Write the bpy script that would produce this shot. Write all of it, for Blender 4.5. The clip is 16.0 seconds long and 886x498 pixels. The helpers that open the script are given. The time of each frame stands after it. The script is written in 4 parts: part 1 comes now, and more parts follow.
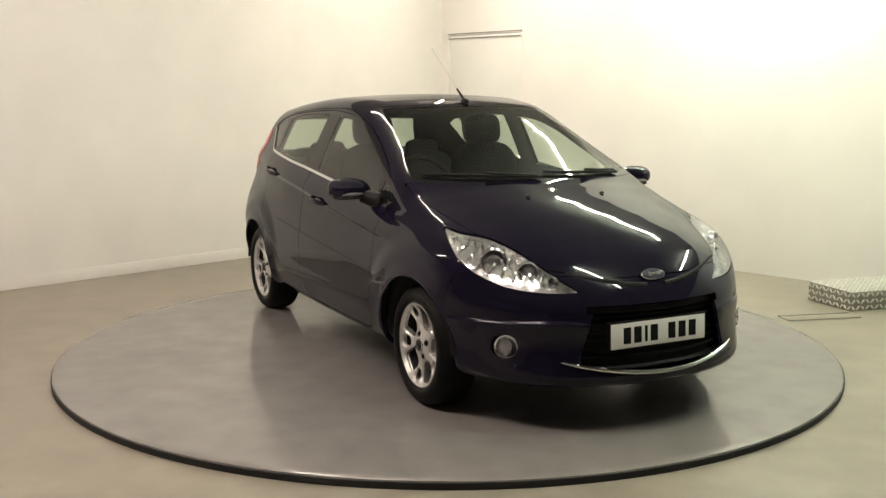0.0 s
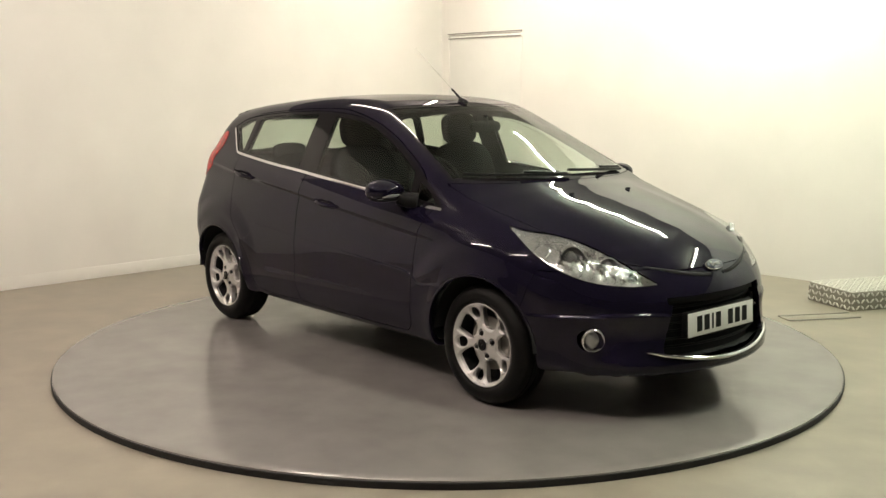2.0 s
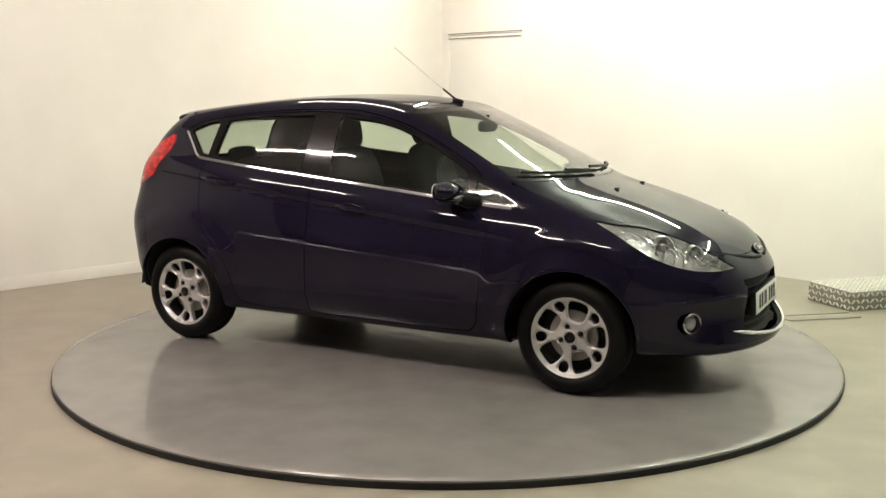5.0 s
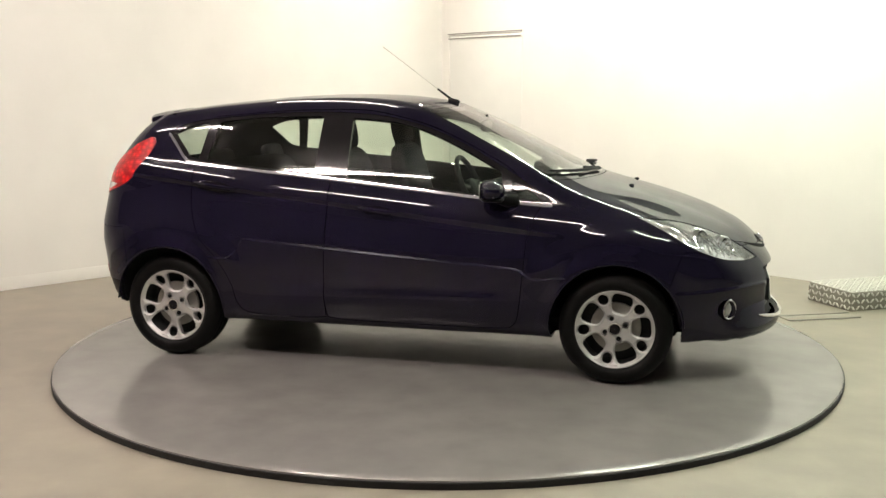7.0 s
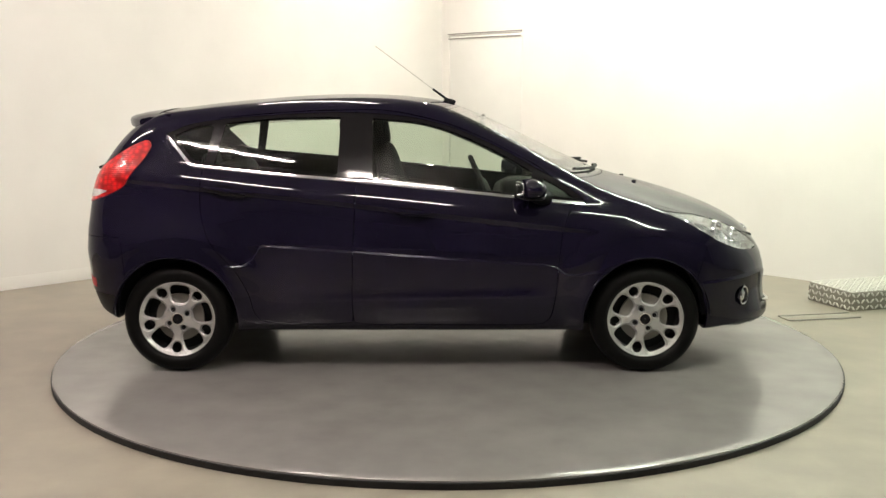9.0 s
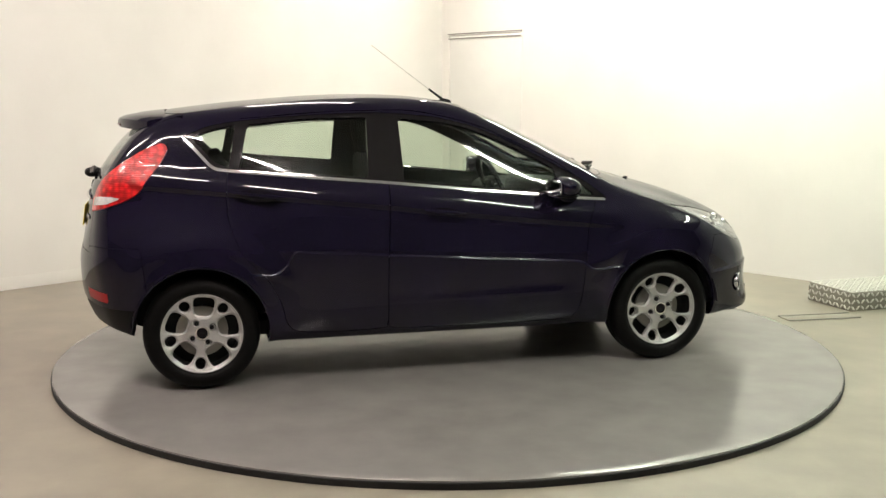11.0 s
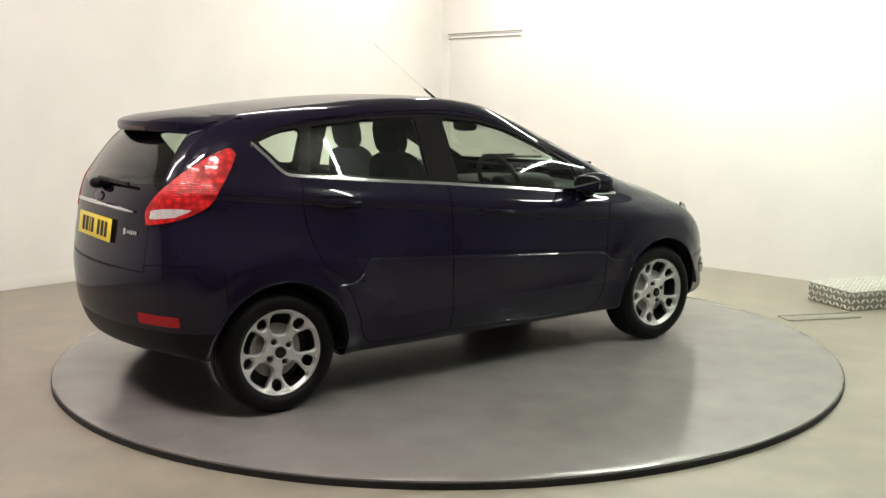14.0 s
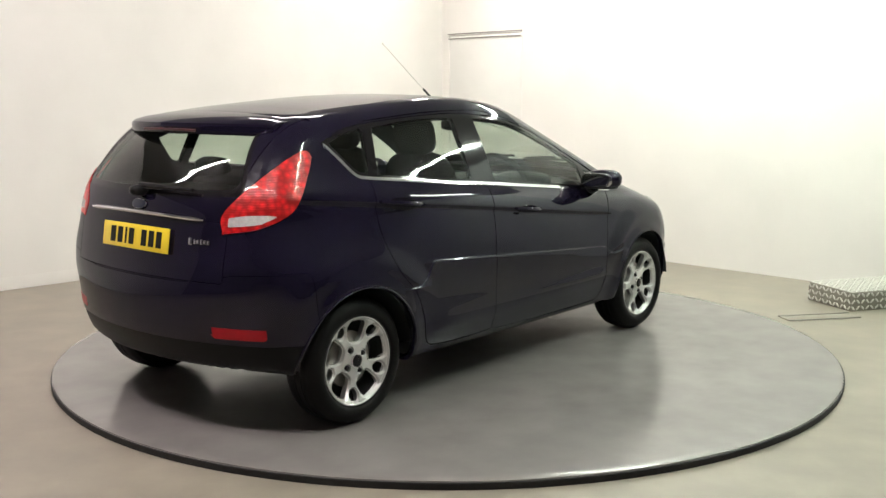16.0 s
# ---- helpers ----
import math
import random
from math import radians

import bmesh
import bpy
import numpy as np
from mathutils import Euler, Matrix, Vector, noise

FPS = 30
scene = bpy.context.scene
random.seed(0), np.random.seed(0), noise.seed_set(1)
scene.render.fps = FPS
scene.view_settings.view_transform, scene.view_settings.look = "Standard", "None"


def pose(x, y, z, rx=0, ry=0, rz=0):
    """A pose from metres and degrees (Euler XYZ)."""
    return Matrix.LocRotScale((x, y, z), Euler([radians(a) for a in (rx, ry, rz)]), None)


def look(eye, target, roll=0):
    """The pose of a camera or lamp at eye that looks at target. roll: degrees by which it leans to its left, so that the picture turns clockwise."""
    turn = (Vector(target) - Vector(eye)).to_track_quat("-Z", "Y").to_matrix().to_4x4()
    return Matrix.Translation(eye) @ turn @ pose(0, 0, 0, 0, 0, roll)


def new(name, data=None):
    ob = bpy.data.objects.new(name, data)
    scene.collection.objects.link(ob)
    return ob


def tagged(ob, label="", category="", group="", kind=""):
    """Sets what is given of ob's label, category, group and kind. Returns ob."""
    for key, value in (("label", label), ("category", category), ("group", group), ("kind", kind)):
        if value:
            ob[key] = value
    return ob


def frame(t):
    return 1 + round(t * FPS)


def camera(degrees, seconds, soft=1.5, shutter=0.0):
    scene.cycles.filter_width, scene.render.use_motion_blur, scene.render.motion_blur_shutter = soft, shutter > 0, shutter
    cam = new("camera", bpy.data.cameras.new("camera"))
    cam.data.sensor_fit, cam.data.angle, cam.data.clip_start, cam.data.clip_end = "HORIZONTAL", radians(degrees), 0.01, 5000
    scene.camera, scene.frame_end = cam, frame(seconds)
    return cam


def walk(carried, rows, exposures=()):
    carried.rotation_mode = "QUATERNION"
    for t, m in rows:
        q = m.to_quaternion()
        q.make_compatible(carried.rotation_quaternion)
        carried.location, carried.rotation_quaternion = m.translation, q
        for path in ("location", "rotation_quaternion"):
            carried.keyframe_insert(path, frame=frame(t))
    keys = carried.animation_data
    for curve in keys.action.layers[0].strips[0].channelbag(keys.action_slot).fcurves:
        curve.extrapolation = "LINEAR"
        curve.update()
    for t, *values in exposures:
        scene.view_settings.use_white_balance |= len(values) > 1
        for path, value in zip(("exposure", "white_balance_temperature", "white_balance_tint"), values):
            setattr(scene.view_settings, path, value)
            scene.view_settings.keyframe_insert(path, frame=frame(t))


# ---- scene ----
# camera: stands still beside the turntable
cam = camera(47.6, 16.0, soft=1.45)
EYE, AIM = (0.0, -5.919, 1.481), (-0.0241, 0.0012, 0.5720)
walk(cam, [(0.0, look(EYE, AIM, -0.08)), (16.0, look(EYE, AIM, -0.08))], exposures=[(0.0, -0.22, 7050, 10), (4.0, -0.05, 7000, 10), (8.0, 0.0, 6650, 11), (12.5, 0.0, 6600, 11), (16.0, 0.0, 6300, 12)])

# ---------------------------------------------------------------- light
world = bpy.data.worlds.new("world")
scene.world = world
world.use_nodes = True
world.node_tree.nodes["Background"].inputs["Color"].default_value = (0.9, 0.95, 1.0, 1)
world.node_tree.nodes["Background"].inputs["Strength"].default_value = 0.02
TUBE_POWER = 186.0
CEIL = 3.05
FLOOR = -0.024

# ---------------------------------------------------------------- materials


def mat(name, color, rough=0.5, metal=0.0, spread=0.0, scale=8.0, bump=0.0, bump_scale=60.0, coat=0.0, stretch=None, emit=0.0, spec=0.5, rough_spread=0.0):
    m = bpy.data.materials.new(name)
    m.use_nodes = True
    nt = m.node_tree
    b = nt.nodes["Principled BSDF"]
    b.inputs["Base Color"].default_value = (*color, 1)
    b.inputs["Roughness"].default_value = rough
    b.inputs["Metallic"].default_value = metal
    b.inputs["Coat Weight"].default_value = coat
    b.inputs["Coat Roughness"].default_value = 0.03
    b.inputs["Specular IOR Level"].default_value = spec
    if emit:
        b.inputs["Emission Color"].default_value = (*color, 1)
        b.inputs["Emission Strength"].default_value = emit
    co = nt.nodes.new("ShaderNodeTexCoord")
    src = co.outputs["Object"]
    if stretch:
        mp = nt.nodes.new("ShaderNodeMapping")
        mp.inputs["Scale"].default_value = stretch
        nt.links.new(src, mp.inputs["Vector"])
        src = mp.outputs["Vector"]
    if spread or rough_spread:
        n1 = nt.nodes.new("ShaderNodeTexNoise")
        n1.inputs["Scale"].default_value = scale
        n1.inputs["Detail"].default_value = 6
        n2 = nt.nodes.new("ShaderNodeTexNoise")
        n2.inputs["Scale"].default_value = scale * 0.13
        n2.inputs["Detail"].default_value = 3
        for n in (n1, n2):
            nt.links.new(src, n.inputs["Vector"])
        mx = nt.nodes.new("ShaderNodeMath")
        mx.operation = "ADD"
        nt.links.new(n1.outputs["Fac"], mx.inputs[0])
        nt.links.new(n2.outputs["Fac"], mx.inputs[1])
        if spread:
            r = nt.nodes.new("ShaderNodeMapRange")
            r.inputs["From Min"].default_value, r.inputs["From Max"].default_value = 0.45, 1.55
            r.inputs["To Min"].default_value, r.inputs["To Max"].default_value = 1 - spread, 1 + spread
            nt.links.new(mx.outputs[0], r.inputs["Value"])
            v = nt.nodes.new("ShaderNodeVectorMath")
            v.operation = "SCALE"
            v.inputs[0].default_value = color
            nt.links.new(r.outputs["Result"], v.inputs["Scale"])
            nt.links.new(v.outputs["Vector"], b.inputs["Base Color"])
        if rough_spread:
            r = nt.nodes.new("ShaderNodeMapRange")
            r.inputs["From Min"].default_value, r.inputs["From Max"].default_value = 0.45, 1.55
            r.inputs["To Min"].default_value, r.inputs["To Max"].default_value = rough - rough_spread, rough + rough_spread
            nt.links.new(mx.outputs[0], r.inputs["Value"])
            nt.links.new(r.outputs["Result"], b.inputs["Roughness"])
    if bump:
        n3 = nt.nodes.new("ShaderNodeTexNoise")
        n3.inputs["Scale"].default_value = bump_scale
        n3.inputs["Detail"].default_value = 4
        nt.links.new(src, n3.inputs["Vector"])
        bp = nt.nodes.new("ShaderNodeBump")
        bp.inputs["Strength"].default_value = bump
        bp.inputs["Distance"].default_value = 0.004
        nt.links.new(n3.outputs["Fac"], bp.inputs["Height"])
        nt.links.new(bp.outputs["Normal"], b.inputs["Normal"])
    return m


def pane_mat(name, tint, gloss=0.02, ior=1.5):
    m = bpy.data.materials.new(name)
    m.use_nodes = True
    nt = m.node_tree
    nt.nodes.remove(nt.nodes["Principled BSDF"])
    tr = nt.nodes.new("ShaderNodeBsdfTransparent")
    tr.inputs["Color"].default_value = (*tint, 1)
    gl = nt.nodes.new("ShaderNodeBsdfGlossy")
    gl.inputs["Roughness"].default_value = gloss
    lw = nt.nodes.new("ShaderNodeLayerWeight")
    lw.inputs["Blend"].default_value = 0.5
    pw = nt.nodes.new("ShaderNodeMath")
    pw.operation, pw.inputs[1].default_value = "POWER", 4.5
    nt.links.new(lw.outputs["Facing"], pw.inputs[0])
    fr = nt.nodes.new("ShaderNodeMapRange")
    fr.inputs["To Min"].default_value, fr.inputs["To Max"].default_value = ((ior - 1) / (ior + 1)) ** 2 * 1.3, 1.0
    nt.links.new(pw.outputs[0], fr.inputs["Value"])
    mx = nt.nodes.new("ShaderNodeMixShader")
    nt.links.new(fr.outputs["Result"], mx.inputs["Fac"])
    nt.links.new(tr.outputs["BSDF"], mx.inputs[1])
    nt.links.new(gl.outputs["BSDF"], mx.inputs[2])
    nt.links.new(mx.outputs["Shader"], nt.nodes["Material Output"].inputs["Surface"])
    return m


def red_lens_mat():
    """Ribbed red lamp plastic with darker chambers behind it."""
    m = mat("red_lens", (0.70, 0.014, 0.016), 0.3, coat=0.35, spec=0.3)
    nt = m.node_tree
    b = nt.nodes["Principled BSDF"]
    co = nt.nodes.new("ShaderNodeTexCoord")
    wv = nt.nodes.new("ShaderNodeTexWave")
    wv.bands_direction = "Z"
    wv.inputs["Scale"].default_value, wv.inputs["Distortion"].default_value = 30.0, 3.0
    vo = nt.nodes.new("ShaderNodeTexVoronoi")
    vo.inputs["Scale"].default_value = 34.0
    for n in (wv, vo):
        nt.links.new(co.outputs["Object"], n.inputs["Vector"])
    bp = nt.nodes.new("ShaderNodeBump")
    bp.inputs["Strength"].default_value, bp.inputs["Distance"].default_value = 0.16, 0.005
    nt.links.new(wv.outputs["Fac"], bp.inputs["Height"])
    nt.links.new(bp.outputs["Normal"], b.inputs["Normal"])
    r = nt.nodes.new("ShaderNodeMapRange")
    r.inputs["From Min"].default_value, r.inputs["From Max"].default_value = 0.0, 0.7
    r.inputs["To Min"].default_value, r.inputs["To Max"].default_value = 1.25, 0.45
    nt.links.new(vo.outputs["Distance"], r.inputs["Value"])
    v = nt.nodes.new("ShaderNodeVectorMath")
    v.operation = "SCALE"
    v.inputs[0].default_value = (0.66, 0.014, 0.016)
    nt.links.new(r.outputs["Result"], v.inputs["Scale"])
    nt.links.new(v.outputs["Vector"], b.inputs["Base Color"])
    return m


M_WALL = mat("wall_paint", (0.80, 0.78, 0.74), 0.7, spread=0.07, scale=2.2, bump=0.05, bump_scale=90)
M_DIMWALL = mat("unlit_wall_shade", (0.09, 0.09, 0.095), 0.7, spread=0.05, scale=3.0)
M_GREYWALL = mat("grey_wall_paint", (0.62, 0.62, 0.63), 0.7, spread=0.08, scale=1.5)
# ceiling grey includes the shade of an unlit ceiling, so bonnet reflections stay dark
M_CEIL = mat("shaded_ceiling_paint", (0.34, 0.34, 0.33), 0.8, spread=0.02, scale=2.0)
M_TRIM = mat("skirting_paint", (0.80, 0.78, 0.74), 0.45, spread=0.04, scale=6.0)
M_FLOOR = mat("floor_paint", (0.300, 0.268, 0.215), 0.40, spread=0.36, scale=4.0, bump=0.06, bump_scale=40, rough_spread=0.08)
M_DISC = mat("turntable_paint", (0.225, 0.211, 0.200), 0.18, spread=0.22, scale=5.0, bump=0.012, bump_scale=14, spec=0.6)
M_RUBBER = mat("black_rubber", (0.012, 0.011, 0.011), 0.7, spread=0.2, scale=30)
M_PAINT = mat("navy_paint", (0.0072, 0.0056, 0.0152), 0.5, 0.0, coat=0.70, spread=0.06, scale=400.0, spec=0.0)
M_BLACK = mat("black_plastic", (0.006, 0.006, 0.0064), 0.45, spread=0.12, scale=60, bump=0.05, bump_scale=300, spec=0.15)
M_GLOSSBLACK = mat("gloss_black", (0.010, 0.009, 0.010), 0.06, spec=0.26, spread=0.08, scale=50)
M_VOID = mat("dark_inside", (0.006, 0.006, 0.007), 0.8)
M_TYRE = mat("tyre_rubber", (0.0038, 0.0035, 0.0034), 0.55, spread=0.15, scale=40, bump=0.1, bump_scale=120, spec=0.15)
M_ALLOY = mat("silver_alloy", (0.68, 0.67, 0.66), 0.26, 0.65, spread=0.08, scale=30)
M_CHROME = mat("chrome", (0.75, 0.75, 0.76), 0.09, 1.0)
M_STEEL = mat("dull_steel", (0.24, 0.23, 0.21), 0.42, 0.8, spread=0.15, scale=20)
M_STUD = mat("bright_tread", (0.66, 0.65, 0.60), 0.38, 0.4, spread=0.1, scale=30)
M_BULB = mat("lamp_eye_glass", (0.35, 0.35, 0.36), 0.08, 0.6, coat=1.0)
M_LEAF = mat("door_paint", (0.77, 0.77, 0.73), 0.5, spread=0.04, scale=5.0)
M_CASING = mat("worn_zinc", (0.27, 0.255, 0.215), 0.5, 0.4, spread=0.25, scale=18)
M_RAIL = mat("grey_rail_paint", (0.30, 0.29, 0.26), 0.6, spread=0.1, scale=30)
M_GLASS = pane_mat("car_glass", (0.80, 0.87, 0.80))
M_REARGLASS = pane_mat("tinted_rear_glass", (0.58, 0.64, 0.58))
M_LENS = pane_mat("lamp_lens", (0.93, 0.94, 0.95))
M_RED = red_lens_mat()
M_DARKRED = mat("dark_red_lens", (0.34, 0.010, 0.016), 0.4, spec=0.2, spread=0.15, scale=60)
M_CLEARLAMP = mat("clear_lamp_section", (0.74, 0.73, 0.71), 0.25, 0.35, spread=0.35, scale=40, bump=0.8, bump_scale=50, coat=0.5)
M_DIMRED = mat("unlit_brake_lens", (0.05, 0.006, 0.008), 0.3, spread=0.1, scale=60)
M_SILVERLAMP = mat("lamp_reflector", (0.76, 0.76, 0.74), 0.13, 0.80, spread=0.75, scale=17, bump=1.0, bump_scale=26, stretch=(1.0, 1.0, 0.45))
M_CLOTH = mat("charcoal_seat_fabric", (0.014, 0.014, 0.015), 0.9, spread=0.2, scale=120, bump=0.2, bump_scale=300, spec=0.12)
M_TRIMDARK = mat("charcoal_interior_plastic", (0.011, 0.011, 0.0115), 0.6, spread=0.12, scale=50, bump=0.1, bump_scale=250, spec=0.15)
M_LINER = mat("grey_headlining", (0.30, 0.30, 0.28), 0.9, spread=0.05, scale=80)
M_WHITEPLATE = mat("white_plate", (0.78, 0.78, 0.76), 0.35, spread=0.03, scale=30)
M_YELLOWPLATE = mat("yellow_plate", (0.80, 0.60, 0.03), 0.35, spread=0.03, scale=30)
M_BLUEBADGE = mat("blue_badge", (0.006, 0.009, 0.030), 0.3, coat=0.3)
M_MIRROR = mat("mirror_glass", (0.8, 0.82, 0.82), 0.02, 1.0)


def tube_mat(name, color, power):
    m = bpy.data.materials.new(name)
    m.use_nodes = True
    b = m.node_tree.nodes["Principled BSDF"]
    b.inputs["Base Color"].default_value = (0.8, 0.8, 0.8, 1)
    b.inputs["Emission Color"].default_value = (*color, 1)
    b.inputs["Emission Strength"].default_value = power
    return m


M_TUBE_WARM = tube_mat("tube_glow_warm", (1.0, 0.89, 0.85), TUBE_POWER * 1.3)
M_TUBE_SOFT = tube_mat("tube_glow_soft", (1.0, 0.91, 0.84), TUBE_POWER * 0.6)
M_TUBE_COOL = tube_mat("tube_glow_cool", (0.89, 1.0, 0.84), TUBE_POWER * 1.2)

# ---------------------------------------------------------------- mesh helpers


def mesh_ob(name, bm, material, smooth=True):
    me = bpy.data.meshes.new(name)
    bm.normal_update()
    bm.to_mesh(me)
    bm.free()
    if smooth:
        me.shade_smooth()
        me.set_sharp_from_angle(angle=radians(35))
    me.materials.append(material)
    return new(name, me)


def part(name, bm, material, parent, label=""):
    ob = mesh_ob(name, bm, material)
    ob.parent = parent
    return tagged(ob, label)


def arr_part(name, verts, faces, material, parent, label="", normals=None):
    me = bpy.data.meshes.new(name)
    me.from_pydata([tuple(v) for v in verts], [], [tuple(f) for f in faces])
    me.update()
    me.shade_smooth()
    if normals is not None:
        me.normals_split_custom_set_from_vertices([tuple(n) for n in normals])
    else:
        me.set_sharp_from_angle(angle=radians(35))
    me.materials.append(material)
    ob = new(name, me)
    ob.parent = parent
    return tagged(ob, label)


def box(bm, size, at=(0, 0, 0), rz=0.0, bevel=0.0, m=None):
    r = bmesh.ops.create_cube(bm, size=1.0)
    vs = r["verts"]
    bmesh.ops.scale(bm, vec=size, verts=vs)
    if bevel:
        es = list({e for v in vs for e in v.link_edges})
        r2 = bmesh.ops.bevel(bm, geom=es, offset=bevel, segments=2, profile=0.5, affect="EDGES")
        vs = list({v for f in r2["faces"] for v in f.verts} | {v for v in vs if v.is_valid})
    bmesh.ops.transform(bm, matrix=(m or pose(*at, 0, 0, rz)), verts=vs)
    return vs


def lathe(bm, prof, n=48, axis="y", m=None):
    """Turn a profile of (radius, along) round an axis."""
    rings = []
    for r, a in prof:
        ring = []
        for i in range(n):
            q = 2 * math.pi * i / n
            c = (r * math.cos(q), a, r * math.sin(q)) if axis == "y" else (r * math.cos(q), r * math.sin(q), a)
            ring.append(bm.verts.new(m @ Vector(c) if m else c))
        rings.append(ring)
    for a, b in zip(rings, rings[1:]):
        for i in range(n):
            bm.faces.new((a[i], a[(i + 1) % n], b[(i + 1) % n], b[i]))
    return rings


def tube(bm, pts, r, n=8):
    """A round bar along points; r is one radius or one for each point."""
    rs = r if isinstance(r, (list, tuple)) else [r] * len(pts)
    pts = [Vector(p) for p in pts]
    rings = []
    for i, p in enumerate(pts):
        d = (pts[min(i + 1, len(pts) - 1)] - pts[max(i - 1, 0)]).normalized()
        a = d.orthogonal().normalized() if not rings else (ref - d * ref.dot(d)).normalized()
        ref = a
        b = d.cross(a)
        rings.append([bm.verts.new(p + rs[i] * (math.cos(2 * math.pi * k / n) * a + math.sin(2 * math.pi * k / n) * b)) for k in range(n)])
    for u, v in zip(rings, rings[1:]):
        for k in range(n):
            bm.faces.new((u[k], u[(k + 1) % n], v[(k + 1) % n], v[k]))
    bm.faces.new(rings[0][::-1])
    bm.faces.new(rings[-1])


def thing(name, label, category, m=None, group="", kind=""):
    ob = new(name)
    if m:
        ob.matrix_basis = m
    return tagged(ob, label, category, group, kind)


# ---------------------------------------------------------------- the room
# two white walls meet at a right angle behind the turntable; both stand at 45 degrees to the view
CORNER = Vector((-0.05, 5.165, 0))
ALONG_L = Vector((-1, -1, 0)).normalized()
ALONG_R = Vector((1, -1, 0)).normalized()
ROOM = 13.0


def frame_at(along, inward):
    """Axes on a wall: x along it, y into the room, z up, origin in the corner at floor level."""
    m = Matrix.Identity(4)
    m.col[0][:3], m.col[1][:3], m.col[2][:3] = along, inward, (0, 0, 1)
    m.col[3][:3] = (CORNER.x, CORNER.y, FLOOR)
    return m


ON_L = frame_at(ALONG_L, ALONG_R)
ON_R = frame_at(ALONG_R, ALONG_L)
HT = CEIL - FLOOR


def on_wall(bm, m, x0, x1, y0, y1, z0, z1, bevel=0.0):
    vs = box(bm, (x1 - x0, y1 - y0, z1 - z0), bevel=bevel, m=m @ pose((x0 + x1) / 2, (y0 + y1) / 2, (z0 + z1) / 2))
    return vs


def setting(name, bm, material, label, category=""):
    bmesh.ops.recalc_face_normals(bm, faces=bm.faces)
    return tagged(mesh_ob(name, bm, material), label, category or name.split("_")[0], kind="structure")


DOOR0, DOOR1, DOORH = 0.10, 1.13, 2.13
bm = bmesh.new()
on_wall(bm, ON_L, -0.2, ROOM, -0.2, 0, -0.1, HT)
setting("wall_west", bm, M_WALL, "plain white painted wall meeting the floor")
bm = bmesh.new()
on_wall(bm, ON_R, 0, DOOR0, -0.2, 0, -0.1, HT)
on_wall(bm, ON_R, DOOR1, 5.55, -0.2, 0, -0.1, HT)
on_wall(bm, ON_R, DOOR0, DOOR1, -0.2, 0, DOORH, HT)
setting("wall_east", bm, M_WALL, "plain white painted wall with a flush door")
# added wall out of view; its grey sets what the car's flank reflects
bm = bmesh.new()
on_wall(bm, ON_R, 5.55, ROOM, -0.2, -0.03, -0.1, HT)
setting("wall_side", bm, M_GREYWALL, "added light grey wall out of view, toned for the car's reflections", "wall")
# added walls behind the view; the unlit room's darkness is in their colour
for nm, base in (("wall_south", ON_L), ("wall_far", ON_R)):
    bm = bmesh.new()
    on_wall(bm, base, ROOM, ROOM + 0.2, 0 if base is ON_L else 0, ROOM, -0.1, HT)
    setting(nm, bm, M_DIMWALL, "added wall out of view, dark for the unlit end of the room", "wall")
bm = bmesh.new()
on_wall(bm, ON_L, -0.2, ROOM, -0.2, ROOM, HT, HT + 0.15)
setting("ceiling", bm, M_CEIL, "plain ceiling out of view, greyed to stand for being unlit")
bm = bmesh.new()
on_wall(bm, ON_L, -0.2, ROOM, -0.2, ROOM, -0.2, 0)
setting("floor", bm, M_FLOOR, "worn grey-brown painted concrete floor")
bm = bmesh.new()
on_wall(bm, ON_L, 0.012, ROOM, 0.0, 0.006, 0, 0.10, bevel=0.002)
setting("baseboard", bm, M_TRIM, "low white skirting along the wall", "baseboard")

# flush door with a thin dark closer rail over it
door = tagged(new("door_1"), "closed white flush door under a grey head rail", "door", kind="structure")
bm = bmesh.new()
on_wall(bm, ON_R, DOOR0 + 0.012, DOOR1 - 0.012, -0.07, -0.006, 0.006, DOORH - 0.004, bevel=0.002)
part("leaf", bm, M_LEAF, door)
bm = bmesh.new()
on_wall(bm, ON_R, DOOR0, DOOR1, -0.045, 0.012, DOORH - 0.040, DOORH - 0.028, bevel=0.002)
on_wall(bm, ON_R, DOOR0 - 0.01, DOOR1 + 0.01, -0.005, 0.010, DOORH + 0.010, DOORH + 0.020, bevel=0.002)
part("head_rail", bm, M_RAIL, door, "thin grey metal head rail")
bm = bmesh.new()
on_wall(bm, ON_R, DOOR0 - 0.014, DOOR0 + 0.008, -0.06, 0.003, 0, DOORH - 0.006, bevel=0.003)
on_wall(bm, ON_R, DOOR1 - 0.008, DOOR1 + 0.014, -0.06, 0.003, 0, DOORH - 0.006, bevel=0.003)
part("door_frame", bm, M_TRIM, door)

# fluorescent battens under the ceiling
def batten(at, rz, length, glow):
    ob = thing("fluorescent_light", "white ceiling batten with one lit fluorescent tube", "ceiling light", pose(at[0], at[1], CEIL - 0.001, 0, 0, rz), group="ceiling battens")
    bm = bmesh.new()
    box(bm, (length, 0.07, 0.05), (0, 0, -0.025), bevel=0.004)
    part("batten_body", bm, M_TRIM, ob)
    bm = bmesh.new()
    tube(bm, [(-length / 2 + 0.03, 0, -0.075), (length / 2 - 0.03, 0, -0.075)], 0.019, 12)
    part("tube", bm, glow, ob, "glowing white tube")
    for s in (-1, 1):
        bm = bmesh.new()
        box(bm, (0.02, 0.05, 0.05), (s * (length / 2 - 0.015), 0, -0.07), bevel=0.003)
        part("tube_holder", bm, M_TRIM, ob)
    return ob


